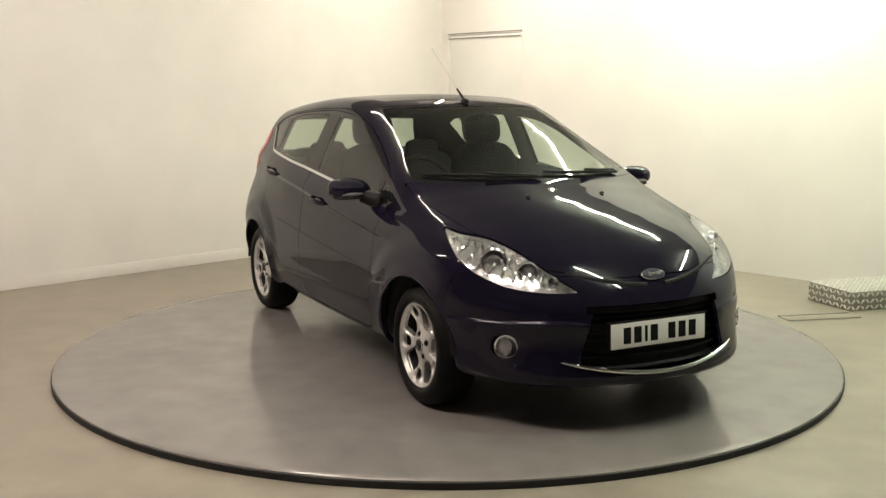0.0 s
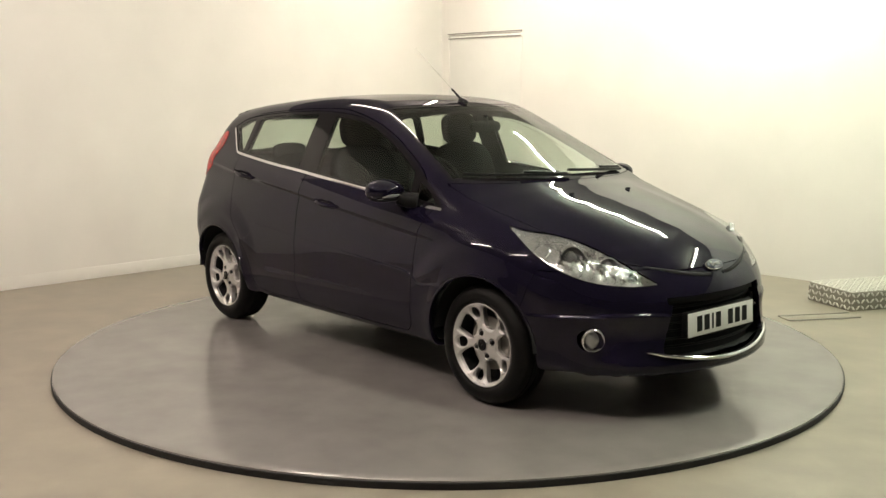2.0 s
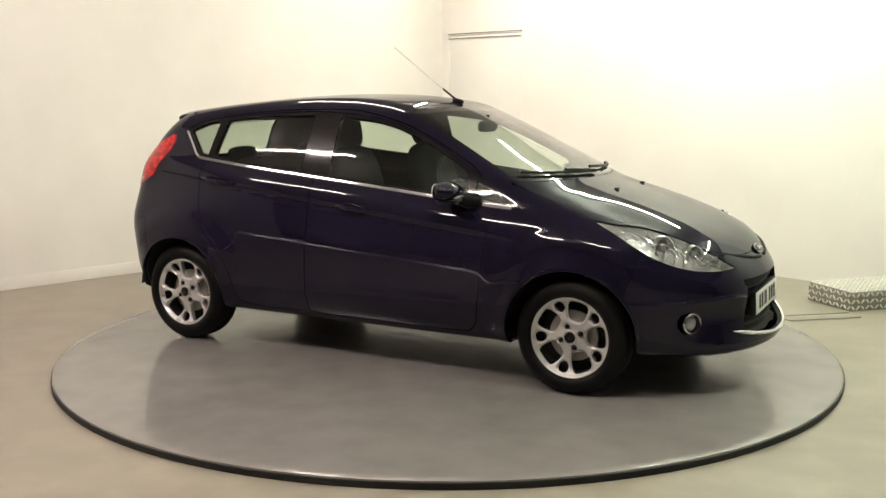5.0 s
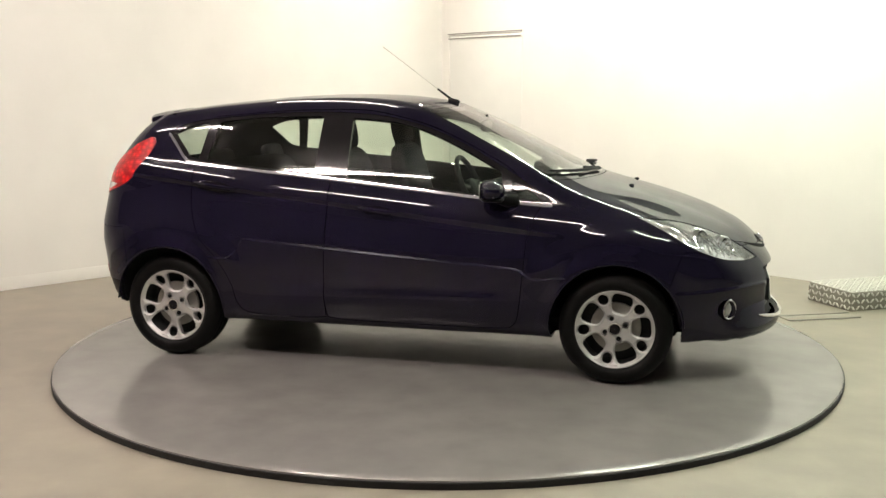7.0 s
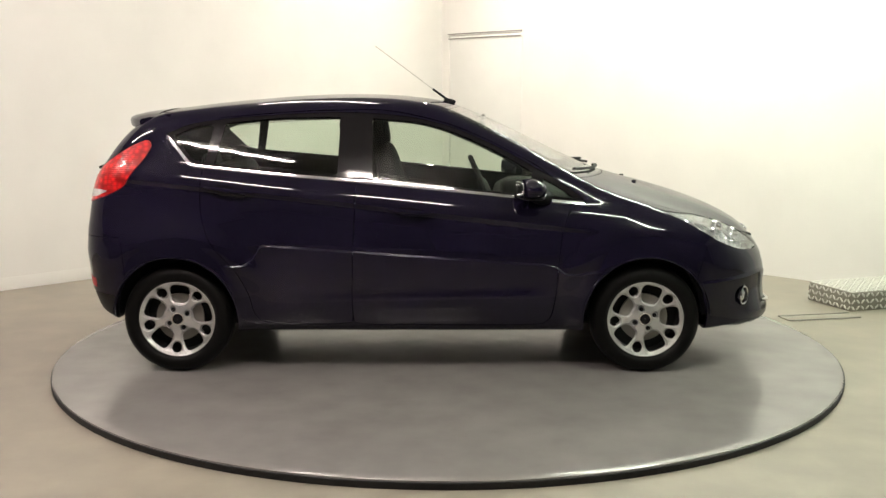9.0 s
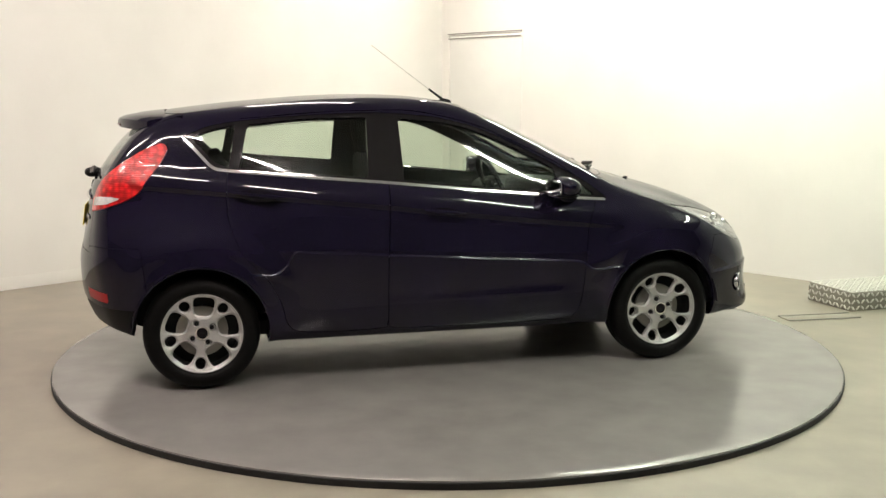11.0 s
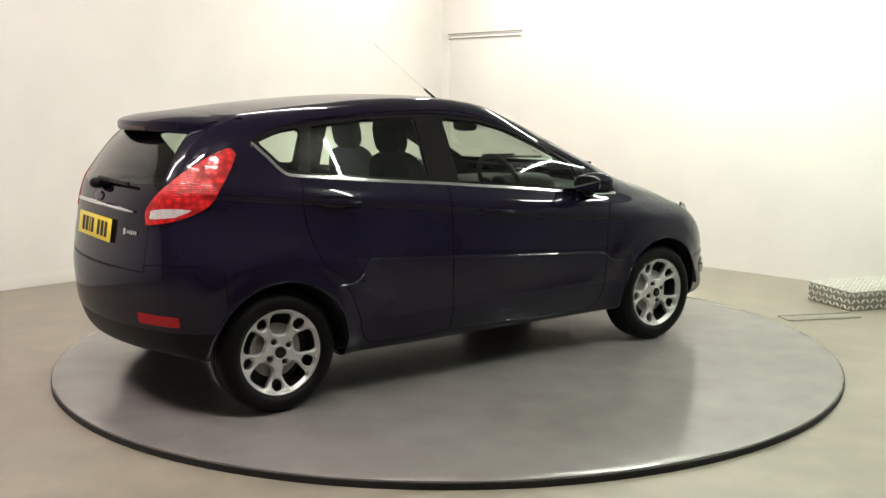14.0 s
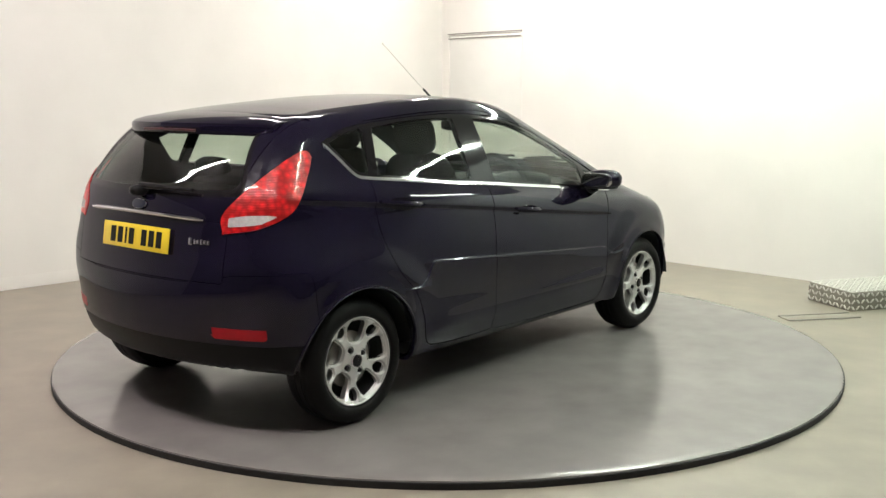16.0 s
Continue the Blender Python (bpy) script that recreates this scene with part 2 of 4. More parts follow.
LIGHTS = [((-3.3, -1.08), -25, 1.4, M_TUBE_WARM), ((-1.85, -2.52), -12, 1.5, M_TUBE_WARM), ((-0.2, -3.0), -12, 1.0, M_TUBE_WARM), ((-1.0, 0.9), -48, 1.8, M_TUBE_SOFT), ((1.92, -2.16), -31, 1.6, M_TUBE_COOL),
          ((3.6, 0.1), 106, 1.5, M_TUBE_COOL), ((1.85, 1.65), -40, 1.8, M_TUBE_COOL), ((0.05, 3.3), 90, 1.8, M_TUBE_SOFT)]
for at, rz, length, glow in LIGHTS:
    batten(at, rz, length, glow)

# ---------------------------------------------------------------- turntable
RAD = 2.229
DECK = 0.012
turntable = thing("turntable", "large grey painted steel turntable with a black rubber rim", "turntable", pose(0.0, -0.006, DECK))
bm = bmesh.new()
lathe(bm, [(0.001, 0.0), (0.6, 0.0), (1.4, 0.0), (RAD - 0.06, 0.0), (RAD - 0.006, 0.0), (RAD - 0.001, -0.002), (RAD, -0.006)], 160, "z")
part("disc", bm, M_DISC, turntable)
bm = bmesh.new()
lathe(bm, [(RAD + 0.0005, -0.0065), (RAD + 0.006, -0.008), (RAD + 0.007, -0.02), (RAD + 0.005, FLOOR - DECK + 0.0005)], 160, "z")
part("rim_strip", bm, M_RUBBER, turntable, "black rubber edge strip")

# ---------------------------------------------------------------- car shell
# car space: x forwards, y to its left, z up from the turntable; the right half is shaped and mirrored


def curve(*pts):
    xs, ys = np.array([p[0] for p in pts], float), np.array([p[1] for p in pts], float)
    d = np.diff(ys) / np.diff(xs)
    m = np.empty(len(xs))
    m[0], m[-1] = d[0], d[-1]
    for i in range(1, len(xs) - 1):
        h0, h1 = xs[i] - xs[i - 1], xs[i + 1] - xs[i]
        m[i] = (d[i - 1] * h1 + d[i] * h0) / (h0 + h1)

    def at(x):
        x = np.clip(np.asarray(x, float), xs[0], xs[-1])
        i = np.clip(np.searchsorted(xs, x, side="right") - 1, 0, len(xs) - 2)
        h = xs[i + 1] - xs[i]
        t = (x - xs[i]) / h
        return ((1 + 2 * t) * (1 - t) ** 2 * ys[i] + t * (1 - t) ** 2 * h * m[i] + t * t * (3 - 2 * t) * ys[i + 1] + t * t * (t - 1) * h * m[i + 1])
    return at


TOP = curve((-1.9, 1.27), (-1.66, 1.335), (-1.47, 1.388), (-1.2, 1.428), (-0.9, 1.458), (-0.55, 1.482), (-0.3, 1.486), (0.0, 1.470), (0.22, 1.432), (0.36, 1.380), (0.56, 1.290),
            (0.80, 1.173), (1.0, 1.082), (1.08, 1.048), (1.2, 1.012), (1.4, 0.958), (1.58, 0.902), (1.75, 0.835), (1.88, 0.765), (2.0, 0.67), (2.2, 0.45))
BELT = curve((-2.0, 1.19), (-1.15, 1.116), (-0.67, 1.066), (-0.08, 1.014), (0.52, 0.953), (1.0, 0.912), (1.5, 0.85), (2.1, 0.78))
SECTION = curve((0.10, 0.72), (0.2, 0.775), (0.3, 0.825), (0.42, 0.85), (0.6, 0.858), (0.78, 0.853), (0.90, 0.838), (0.955, 0.817), (0.99, 0.793), (1.012, 0.7800), (1.03, 0.7725), (1.10, 0.7432), (1.2, 0.6975), (1.3, 0.6470), (1.4, 0.5920), (1.5, 0.5330))
PLAN_LOW = curve((-2.0, 0.80), (-1.75, 0.915), (-1.5, 0.965), (-1.2, 0.99), (-0.8, 1.0), (0.6, 1.0), (1.0, 0.992), (1.4, 0.96), (1.7, 0.90), (1.9, 0.83), (2.1, 0.70))
PLAN_HIGH = curve((-2.0, 0.785), (-1.7, 0.84), (-1.4, 0.902), (-1.1, 0.955), (-0.7, 0.995), (-0.3, 1.0), (0.4, 1.0), (0.9, 0.99), (1.3, 0.96), (2.1, 0.8))
NOSE = curve((0.1, 2.03), (0.2, 2.078), (0.27, 2.092), (0.34, 2.076), (0.43, 2.062), (0.5, 2.062), (0.57, 2.060), (0.65, 2.043), (0.75, 2.01), (0.95, 1.95), (1.2, 1.8))
TAIL = curve((0.15, -1.74), (0.28, -1.81), (0.4, -1.862), (0.55, -1.881), (0.66, -1.873), (0.70, -1.862), (0.8, -1.840), (0.95, -1.812), (1.05, -1.780), (1.15, -1.715), (1.3, -1.60), (1.45, -1.47), (1.55, -1.36))
CREASE = curve((-1.8, 1.06), (-1.1, 0.995), (-0.45, 0.93), (0.05, 0.872), (0.6, 0.81), (1.0, 0.77))

# path of a tube's reflection in the lower doors, built as a narrow ledge
STREAK_LEDGE = curve((-1.0, 0.598), (-0.93, 0.596), (-0.86, 0.604), (-0.815, 0.645), (-0.785, 0.694), (-0.74, 0.7022), (-0.70, 0.6995), (-0.5, 0.6855), (-0.3, 0.6715), (-0.1, 0.6575), (0.1, 0.6435), (0.3, 0.6295), (0.5, 0.6155), (0.68, 0.603), (0.72, 0.600), (0.77, 0.585), (0.81, 0.556), (0.86, 0.550), (0.95, 0.562), (1.0, 0.562))

FOG_LEDGE = curve((0.3, 0.49), (0.36, 0.505), (0.42, 0.512), (0.7, 0.507), (0.9, 0.49))


def smax(a, b, k):
    h = np.clip(0.5 + 0.5 * (a - b) / k, 0, 1)
    return b + (a - b) * h + k * h * (1 - h)


def step(a, b, x):
    t = np.clip((x - a) / (b - a), 0, 1)
    return t * t * (3 - 2 * t)


def shell(p):
    """Below zero inside the car's outer skin."""
    x, y, z = p[..., 0], np.abs(p[..., 1]), p[..., 2]
    zz = z - 1.0 * (BELT(x) - 1.01) * step(0.45, 0.95, z)
    hi = step(0.68, 0.98, z)
    w = SECTION(zz) * (PLAN_LOW(x) * (1 - hi) + PLAN_HIGH(x) * hi)
    # pressed door lines, a ledge standing in for a reflected streak, wheel arch lips
    d = CREASE(x) - z
    w = w - 0.016 * step(-0.012, 0.02, d) * np.exp(-np.clip(d, 0, 1) / 0.10) * step(1.1, 0.5, x) * step(-1.75, -1.3, x)
    w = w + 0.011 * np.exp(-((z - 0.40 - 0.02 * x) / 0.05) ** 2) * step(-0.9, -0.6, x) * step(0.95, 0.6, x)
    d = STREAK_LEDGE(x) - z
    w = w + 0.006 * step(-0.006, 0.006, d) * np.exp(-np.clip(d, 0, 1) / 0.6) * step(-1.0, -0.93, x) * step(1.02, 0.95, x)
    for cx in (1.2445, -1.2445):
        r = np.hypot(x - cx, z - 0.30)
        w = w + 0.020 * np.exp(-((r - 0.335) / 0.055) ** 2) * step(1.0, 0.7, z)
        w = w + 0.016 * step(0.56, 0.44, r) * step(0.30, 0.45, r) * step(0.45, 0.62, z)
    side = y - w
    # top: bonnet, screen, roof; falls off to the sides
    xs = x + 0.20 * y * y * step(-0.2, 0.35, x)
    crown = y * y * (0.085 + 0.04 * step(0.75, 1.2, x))
    top = (z - TOP(xs) + crown) * (1 - 0.16 * step(0.2, 0.4, x))
    # bonnet power crease
    top = top + 0.012 * step(0.34, 0.58, y) * step(1.0, 1.5, x)
    nose = x - (NOSE(z) - 0.50 * y * y - 0.25 * y ** 4)
    tail = (TAIL(z) + (0.20 + 0.10 * step(0.8, 0.5, z)) * y * y + 0.12 * y ** 6) - x
    tail = tail * (1 - 0.2 * step(1.0, 1.15, z))
    f = smax(side, top, 0.10 - 0.045 * step(0.45, 0.9, x))
    f = smax(f, tail, 0.12)
    f = smax(f, nose, 0.14)
    # ledge of the front bumper above the fog lamps
    d = FOG_LEDGE(y) - z
    f = f - 0.011 * step(-0.008, 0.008, d) * np.exp(-np.clip(d, 0, 1) / 0.10) * step(1.50, 1.62, x) * step(0.34, 0.40, y) * step(0.84, 0.76, y)
    bottom = (0.235 - 0.004 * step(1.55, 1.88, x) + 0.07 * step(-1.3, -1.7, x)) - z
    return smax(f, bottom, 0.035)


def grad(p):
    g, e = np.empty_like(p), 0.0015
    for i in range(3):
        q, r = p.copy(), p.copy()
        q[..., i] += e
        r[..., i] -= e
        g[..., i] = shell(q) - shell(r)
    return g / np.linalg.norm(g, axis=-1, keepdims=True)


def skin():
    """The right half of the skin as triangles."""
    fan = np.linspace(0, 1, 46)[1:]
    org, ang = [], []
    for f in fan[::-1]:
        org.append(-1.30)
        ang.append(-f * math.pi / 2)
    for s in np.linspace(-1.30, 1.35, 150):
        org.append(s)
        ang.append(0.0)
    for f in fan:
        org.append(1.35)
        ang.append(f * math.pi / 2)
    org, ang = np.array(org), np.array(ang)
    phi = np.radians(np.concatenate([np.linspace(0, 60, 34), np.linspace(60, 120, 50)[1:], np.linspace(120, 178, 18)[1:]]))
    A, P = np.meshgrid(ang, phi, indexing="ij")
    ca = np.maximum(np.cos(A), 1e-3)
    dirs = np.stack([np.sin(A), -ca * np.sin(P), ca * np.cos(P)], -1)
    dirs /= np.linalg.norm(dirs, axis=-1, keepdims=True)
    o = np.zeros_like(dirs)
    o[..., 0] = org[:, None]
    o[..., 2] = 0.66
    lo, hi = np.zeros(A.shape), np.full(A.shape, 1.6)
    for _ in range(34):
        mid = (lo + hi) / 2
        inside = shell(o + dirs * mid[..., None]) < 0
        lo, hi = np.where(inside, mid, lo), np.where(inside, hi, mid)
    V = o + dirs * ((lo + hi) / 2)[..., None]
    V[:, 0, 1] = 0
    V[:, -1, 1] = 0
    nu, nv = A.shape
    ids = np.arange(nu * nv).reshape(nu, nv)
    a, b, c, d = ids[:-1, :-1].ravel(), ids[1:, :-1].ravel(), ids[1:, 1:].ravel(), ids[:-1, 1:].ravel()
    return V.reshape(-1, 3), np.concatenate([np.stack([a, c, b], 1), np.stack([a, d, c], 1)])


def slit(V, F, s):
    """Cut triangles along s = 0; every new corner lies on the line."""
    s = np.where(np.abs(s) < 1e-5, 1e-5, s)
    sg = s[F] > 0
    n = sg.sum(1)
    keep = F[(n == 0) | (n == 3)]
    out, extra, base = [keep], [], len(V)
    for alone in (1, 2):
        T = F[n == alone]
        if not len(T):
            continue
        g = (s[T] > 0) if alone == 1 else (s[T] <= 0)
        k = g.argmax(1)
        r = np.arange(len(T))
        a, b, c = T[r, k], T[r, (k + 1) % 3], T[r, (k + 2) % 3]
        new_ids = []
        for p, q in ((a, b), (a, c)):
            lo, hi = np.minimum(p, q), np.maximum(p, q)
            t = s[lo] / (s[lo] - s[hi])
            new_ids.append((lo, hi, t))
        out.append(("t", a, b, c, new_ids))
    keys, pos = {}, []

    def vid(lo, hi, t):
        ids = np.empty(len(lo), int)
        for i, (u, w, tt) in enumerate(zip(lo.tolist(), hi.tolist(), t.tolist())):
            j = keys.get((u, w))
            if j is None:
                j = keys[(u, w)] = base + len(pos)
                pos.append(V[u] * (1 - tt) + V[w] * tt)
            ids[i] = j
        return ids
    tris = [keep]
    for o in out[1:]:
        _, a, b, c, (x1, x2) = o
        ab, ac = vid(*x1), vid(*x2)
        tris += [np.stack([a, ab, ac], 1), np.stack([ab, b, c], 1), np.stack([ab, c, ac], 1)]
    V2 = np.concatenate([V, np.array(pos)]) if pos else V
    return V2, np.concatenate(tris)


def loop(pts, n=6, closed=True):
    """A smooth closed outline through points; a point with a third value stays a corner."""
    P = np.array([q[:2] for q in pts], float)
    hard = [len(q) > 2 for q in pts]
    out = []
    N = len(P)
    for i in range(N):
        p0, p1, p2, p3 = P[i - 1], P[i], P[(i + 1) % N], P[(i + 2) % N]
        m1 = (p2 - p0) / 2 if not hard[i] else (p2 - p1)
        m2 = (p3 - p1) / 2 if not hard[(i + 1) % N] else (p2 - p1)
        for t in np.arange(n) / n:
            out.append((1 + 2 * t) * (1 - t) ** 2 * p1 + t * (1 - t) ** 2 * m1 + t * t * (3 - 2 * t) * p2 + t * t * (t - 1) * m2)
    return np.array(out)


def inside_of(Q, poly):
    """Signed distance to an outline, below zero inside."""
    a, b = poly, np.roll(poly, -1, 0)
    best = np.full(len(Q), 1e9)
    odd = np.zeros(len(Q), bool)
    for (x0, y0), (x1, y1) in zip(a, b):
        ex, ey = x1 - x0, y1 - y0
        wx, wy = Q[:, 0] - x0, Q[:, 1] - y0
        t = np.clip((wx * ex + wy * ey) / (ex * ex + ey * ey + 1e-12), 0, 1)
        best = np.minimum(best, (wx - t * ex) ** 2 + (wy - t * ey) ** 2)
        cross = (y0 > Q[:, 1]) != (y1 > Q[:, 1])
        xi = x0 + (Q[:, 1] - y0) * ex / (ey if abs(ey) > 1e-12 else 1e-12)
        odd ^= cross & (Q[:, 0] < xi)
    return np.where(odd, -1, 1) * np.sqrt(best)


# outlines on the flank (x, z)
DLO = loop([(-1.305, 1.275, 1), (-1.235, 1.20), (-1.165, 1.125), (-1.10, 1.110), (-0.97, 1.097), (-0.67, 1.068), (-0.376, 1.043), (-0.08, 1.014), (0.218, 0.985), (0.516, 0.955), (0.78, 0.928), (0.93, 0.918, 1),
            (0.84, 0.992), (0.707, 1.073), (0.522, 1.175), (0.38, 1.245), (0.217, 1.310), (0.06, 1.352), (-0.086, 1.374), (-0.389, 1.390), (-0.845, 1.369), (-1.15, 1.333)])
QUARTER = loop([(-1.265, 1.27, 1), (-1.15, 1.145, 1), (-1.085, 1.128, 1), (-1.045, 1.33, 1), (-1.15, 1.315)])
REAR_GLASS = loop([(-1.035, 1.122, 1), (-0.7, 1.090), (-0.385, 1.064, 1), (-0.375, 1.368, 1), (-0.7, 1.362), (-0.985, 1.335, 1)])
FRONT_GLASS = loop([(-0.20, 1.046, 1), (0.2, 1.006), (0.655, 0.958, 1), (0.635, 1.085, 1), (0.52, 1.152), (0.36, 1.232), (0.20, 1.296), (0.05, 1.335), (-0.1, 1.352), (-0.205, 1.360, 1)])
VENT_GLASS = loop([(0.69, 0.965, 1), (0.86, 0.940, 1), (0.80, 0.99), (0.70, 1.045, 1)])
DOOR_F = loop([(-0.285, 1.40, 1), (-0.282, 1.0), (-0.30, 0.6), (-0.30, 0.33), (-0.26, 0.285), (0.0, 0.278), (0.6, 0.278), (0.72, 0.30), (0.755, 0.40), (0.775, 0.6), (0.80, 0.80), (0.86, 0.93, 1), (0.7, 1.085), (0.52, 1.185), (0.36, 1.262), (0.20, 1.325), (0.0, 1.375), (-0.15, 1.398)])
DOOR_R = loop([(-0.291, 1.40, 1), (-0.288, 1.0), (-0.306, 0.6), (-0.306, 0.33), (-0.36, 0.285), (-0.72, 0.285), (-0.815, 0.33), (-0.85, 0.45), (-0.92, 0.58), (-1.03, 0.70), (-1.09, 0.85), (-1.10, 1.0), (-1.075, 1.2), (-1.02, 1.36, 1), (-0.6, 1.392)])
SILL_LINE = DLO[1:66]
# lamps on slanted planes (s, z)
HEAD = loop([(0.335, 0.872, 1), (0.43, 0.853), (0.55, 0.838), (0.68, 0.800), (0.80, 0.745), (0.90, 0.688), (0.985, 0.640, 1), (0.86, 0.638), (0.70, 0.655), (0.56, 0.697), (0.45, 0.76)])
REARLAMP = loop([(-0.752, 1.235), (-0.745, 1.19), (-0.80, 1.05), (-0.85, 0.985), (-0.97, 0.935), (-1.13, 0.905, 1), (-1.125, 0.985), (-1.02, 1.09), (-0.88, 1.19), (-0.79, 1.238)])


def head_s(V):
    return np.stack([0.656 * V[:, 0] + 0.755 * V[:, 1], V[:, 2]], 1)


def rear_s(V):
    return np.stack([0.819 * V[:, 0] - 0.574 * -V[:, 1] * -1, V[:, 2]], 1)


def flat_xz(V):
    return V[:, [0, 2]]


def build_shell(car):
    V, F = skin()

    def arch(cx):
        return lambda V: np.where((V[:, 1] < -0.5) & (V[:, 2] < 0.75), np.hypot(V[:, 0] - cx, V[:, 2] - 0.305) - 0.333, 0.5)

    def flank(poly):
        return lambda V: np.where((V[:, 1] < -0.40), inside_of(flat_xz(V), poly), 0.5)

    def screen(V):
        x, y, z = V.T
        y = np.abs(y)
        a = y - (0.545 + 0.14 * np.clip((x - 0.2) / 0.7, 0, 1.3))
        b = (0.235 - 0.26 * y * y) - x
        c = x - (1.085 - 0.42 * y * y)
        return np.where(z > 0.85, np.maximum(np.maximum(a, b), c), 0.5), np.where(z > 0.85, np.maximum(np.maximum(a + 0.02, b + 0.03), c + 0.045), 0.5)

    def back_glass(V):
        x, y, z = V.T
        y = np.abs(y)
        a = y - (0.615 - 0.13 * (z - 1.05) / 0.3)
        b = (1.045 + 0.04 * y * y) - z
        c = z - 1.345
        return np.where(x < -1.4, np.maximum(np.maximum(a, b), c), 0.5), np.where(x < -1.4, smax(smax(a + 0.022, b + 0.03, 0.06), c + 0.012, 0.03), 0.5)

    def bonnet(V):
        x, y, z = V.T
        y = np.abs(y)
        a = y - (0.70 - 0.16 * np.clip((x - 0.9) / 0.9, 0, 1) ** 1.5)
        b = (1.105 - 0.45 * y * y) - x
        c = x - (1.985 - 0.75 * y * y)
        d = 0.69 - z
        return np.where(z > 0.6, np.maximum(np.maximum(a, b), np.maximum(c, d)), 0.5)

    def tailgate(V):
        x, y, z = V.T
        y = np.abs(y)
        a = y - (0.56 + 0.02 * np.clip(z - 0.7, 0, 1))
        c = 0.70 - z
        e = z - 1.385
        return np.where(x < -1.3, np.maximum(np.maximum(a, c), e), 0.5)

    def lower_grille(V):
        x, y, z = V.T
        y = np.abs(y)
        return np.where(x > 1.6, np.maximum(np.maximum(y - (0.335 + 0.30 * (0.56 - z)), z - 0.555), (0.291 + 0.26 * y * y) - z), 0.5)

    def upper_slot(V):
        x, y, z = V.T
        return np.where(x > 1.6, np.maximum(np.abs(y) - 0.36, np.abs(z - 0.565) - 0.016), 0.5)

    def front_bumper(V):
        x, y, z = V.T
        return np.where(x > 0.8, np.maximum((1.50 + 0.35 * np.clip(z - 0.5, -0.2, 0.3)) - x, z - 0.70), 0.5)

    def rear_bumper(V):
        x, y, z = V.T
        return np.where(x < -0.8, np.maximum(x + 1.50 + 0.1 * (z - 0.5), z - (0.69 + 0.05 * step(0.3, 0.7, np.abs(y)))), 0.5)

    def diffuser(V):
        x, y, z = V.T
        return np.where(x < -1.2, np.maximum(z - 0.435, x + 1.50), 0.5)

    def reflector(V):
        x, y, z = V.T
        return np.where(x < -1.4, np.maximum(np.abs(np.abs(y) - 0.615) - 0.115, np.abs(z - 0.485) - 0.024), 0.5)

    def fog_hole(V):
        x, y, z = V.T
        return np.where(x > 1.5, np.hypot((0.656 * x + 0.755 * y) - 0.665, z - 0.402) - 0.050, 0.5)

    head = lambda V: np.where((V[:, 0] > 1.2) & (V[:, 2] > 0.55), inside_of(head_s(V), HEAD), 0.5)
    rlamp = lambda V: np.where((V[:, 0] < -1.1) & (V[:, 2] > 0.8), inside_of(rear_s(V), REARLAMP), 0.5)
    def strip(V):
        d = np.full(len(V), 0.5)
        Q = flat_xz(V)
        for (x0, z0), (x1, z1) in zip(SILL_LINE, SILL_LINE[1:]):
            ex, ez = x1 - x0, z1 - z0
            t = np.clip(((Q[:, 0] - x0) * ex + (Q[:, 1] - z0) * ez) / (ex * ex + ez * ez), 0, 1)
            d = np.minimum(d, np.hypot(Q[:, 0] - x0 - t * ex, Q[:, 1] - z0 - t * ez))
        return np.where((V[:, 1] < -0.4), d - 0.0072, 0.5)

    def lip(V):
        x, y, z = V.T
        return np.where((x > 1.6), np.maximum(np.abs(z - (0.287 + 0.26 * y * y)) - 0.0062, np.abs(y) - 0.47), 0.5)

    jobs = [("chrome", strip, 0), ("lip", lip, 0), ("arch", arch(1.2445), 0), ("arch", arch(-1.2445), 0),
            ("quarter", flank(QUARTER), 0), ("rear_glass", flank(REAR_GLASS), 0), ("front_glass", flank(FRONT_GLASS), 0), ("vent", flank(VENT_GLASS), 0),
            ("dlo", flank(DLO), 0), ("head", head, 0.004), ("rlamp", rlamp, 0.003), ("screen", lambda V: screen(V)[1], 0), ("frit", lambda V: screen(V)[0], 0), ("back", lambda V: back_glass(V)[1], 0), ("back_frit", lambda V: back_glass(V)[0], 0),
            ("lower_grille", lower_grille, 0), ("upper_slot", upper_slot, 0), ("fog", fog_hole, 0), ("refl", reflector, 0), ("bonnet", bonnet, 0.0035), ("tailgate", tailgate, 0.0035),
            ("diffuser", diffuser, 0), ("fbumper", front_bumper, 0.003), ("rbumper", rear_bumper, 0.003), ("door_f", flank(DOOR_F), 0.004), ("door_r", flank(DOOR_R), 0.004)]
    V, F = slit(V, F, flank(DLO)(V))
    V, F = slit(V, F, np.where(V[:, 0] > 1.6, V[:, 2] - (0.287 + 0.26 * V[:, 1] ** 2), 0.5))
    for line in (STREAK_LEDGE, CREASE):
        for o in (-0.016, -0.007, -0.004, -0.0015, 0.0015, 0.004, 0.007, 0.016):
            V, F = slit(V, F, np.where(V[:, 1] < -0.55, V[:, 2] - line(V[:, 0]) - o, 0.5 * np.sign(V[:, 2] - line(V[:, 0]) - o)))
    for o in (-0.010, -0.005, 0.0, 0.005, 0.010, 0.03):
        over = V[:, 2] - FOG_LEDGE(np.abs(V[:, 1])) - o
        V, F = slit(V, F, np.where((V[:, 0] > 1.45) & (np.abs(V[:, 1]) > 0.3), over, 0.5 * np.sign(over)))
    for name, f, gap in jobs:
        V, F = slit(V, F, f(V))
        if gap:
            V, F = slit(V, F, f(V) - gap)
    cen = V[F].mean(1)
    lab = np.full(len(F), "body", dtype=object)
    free = np.ones(len(F), bool)
    for name, f, gap in jobs:
        s = f(cen)
        hit = free & (s < 0)
        lab[hit] = name
        free &= ~hit
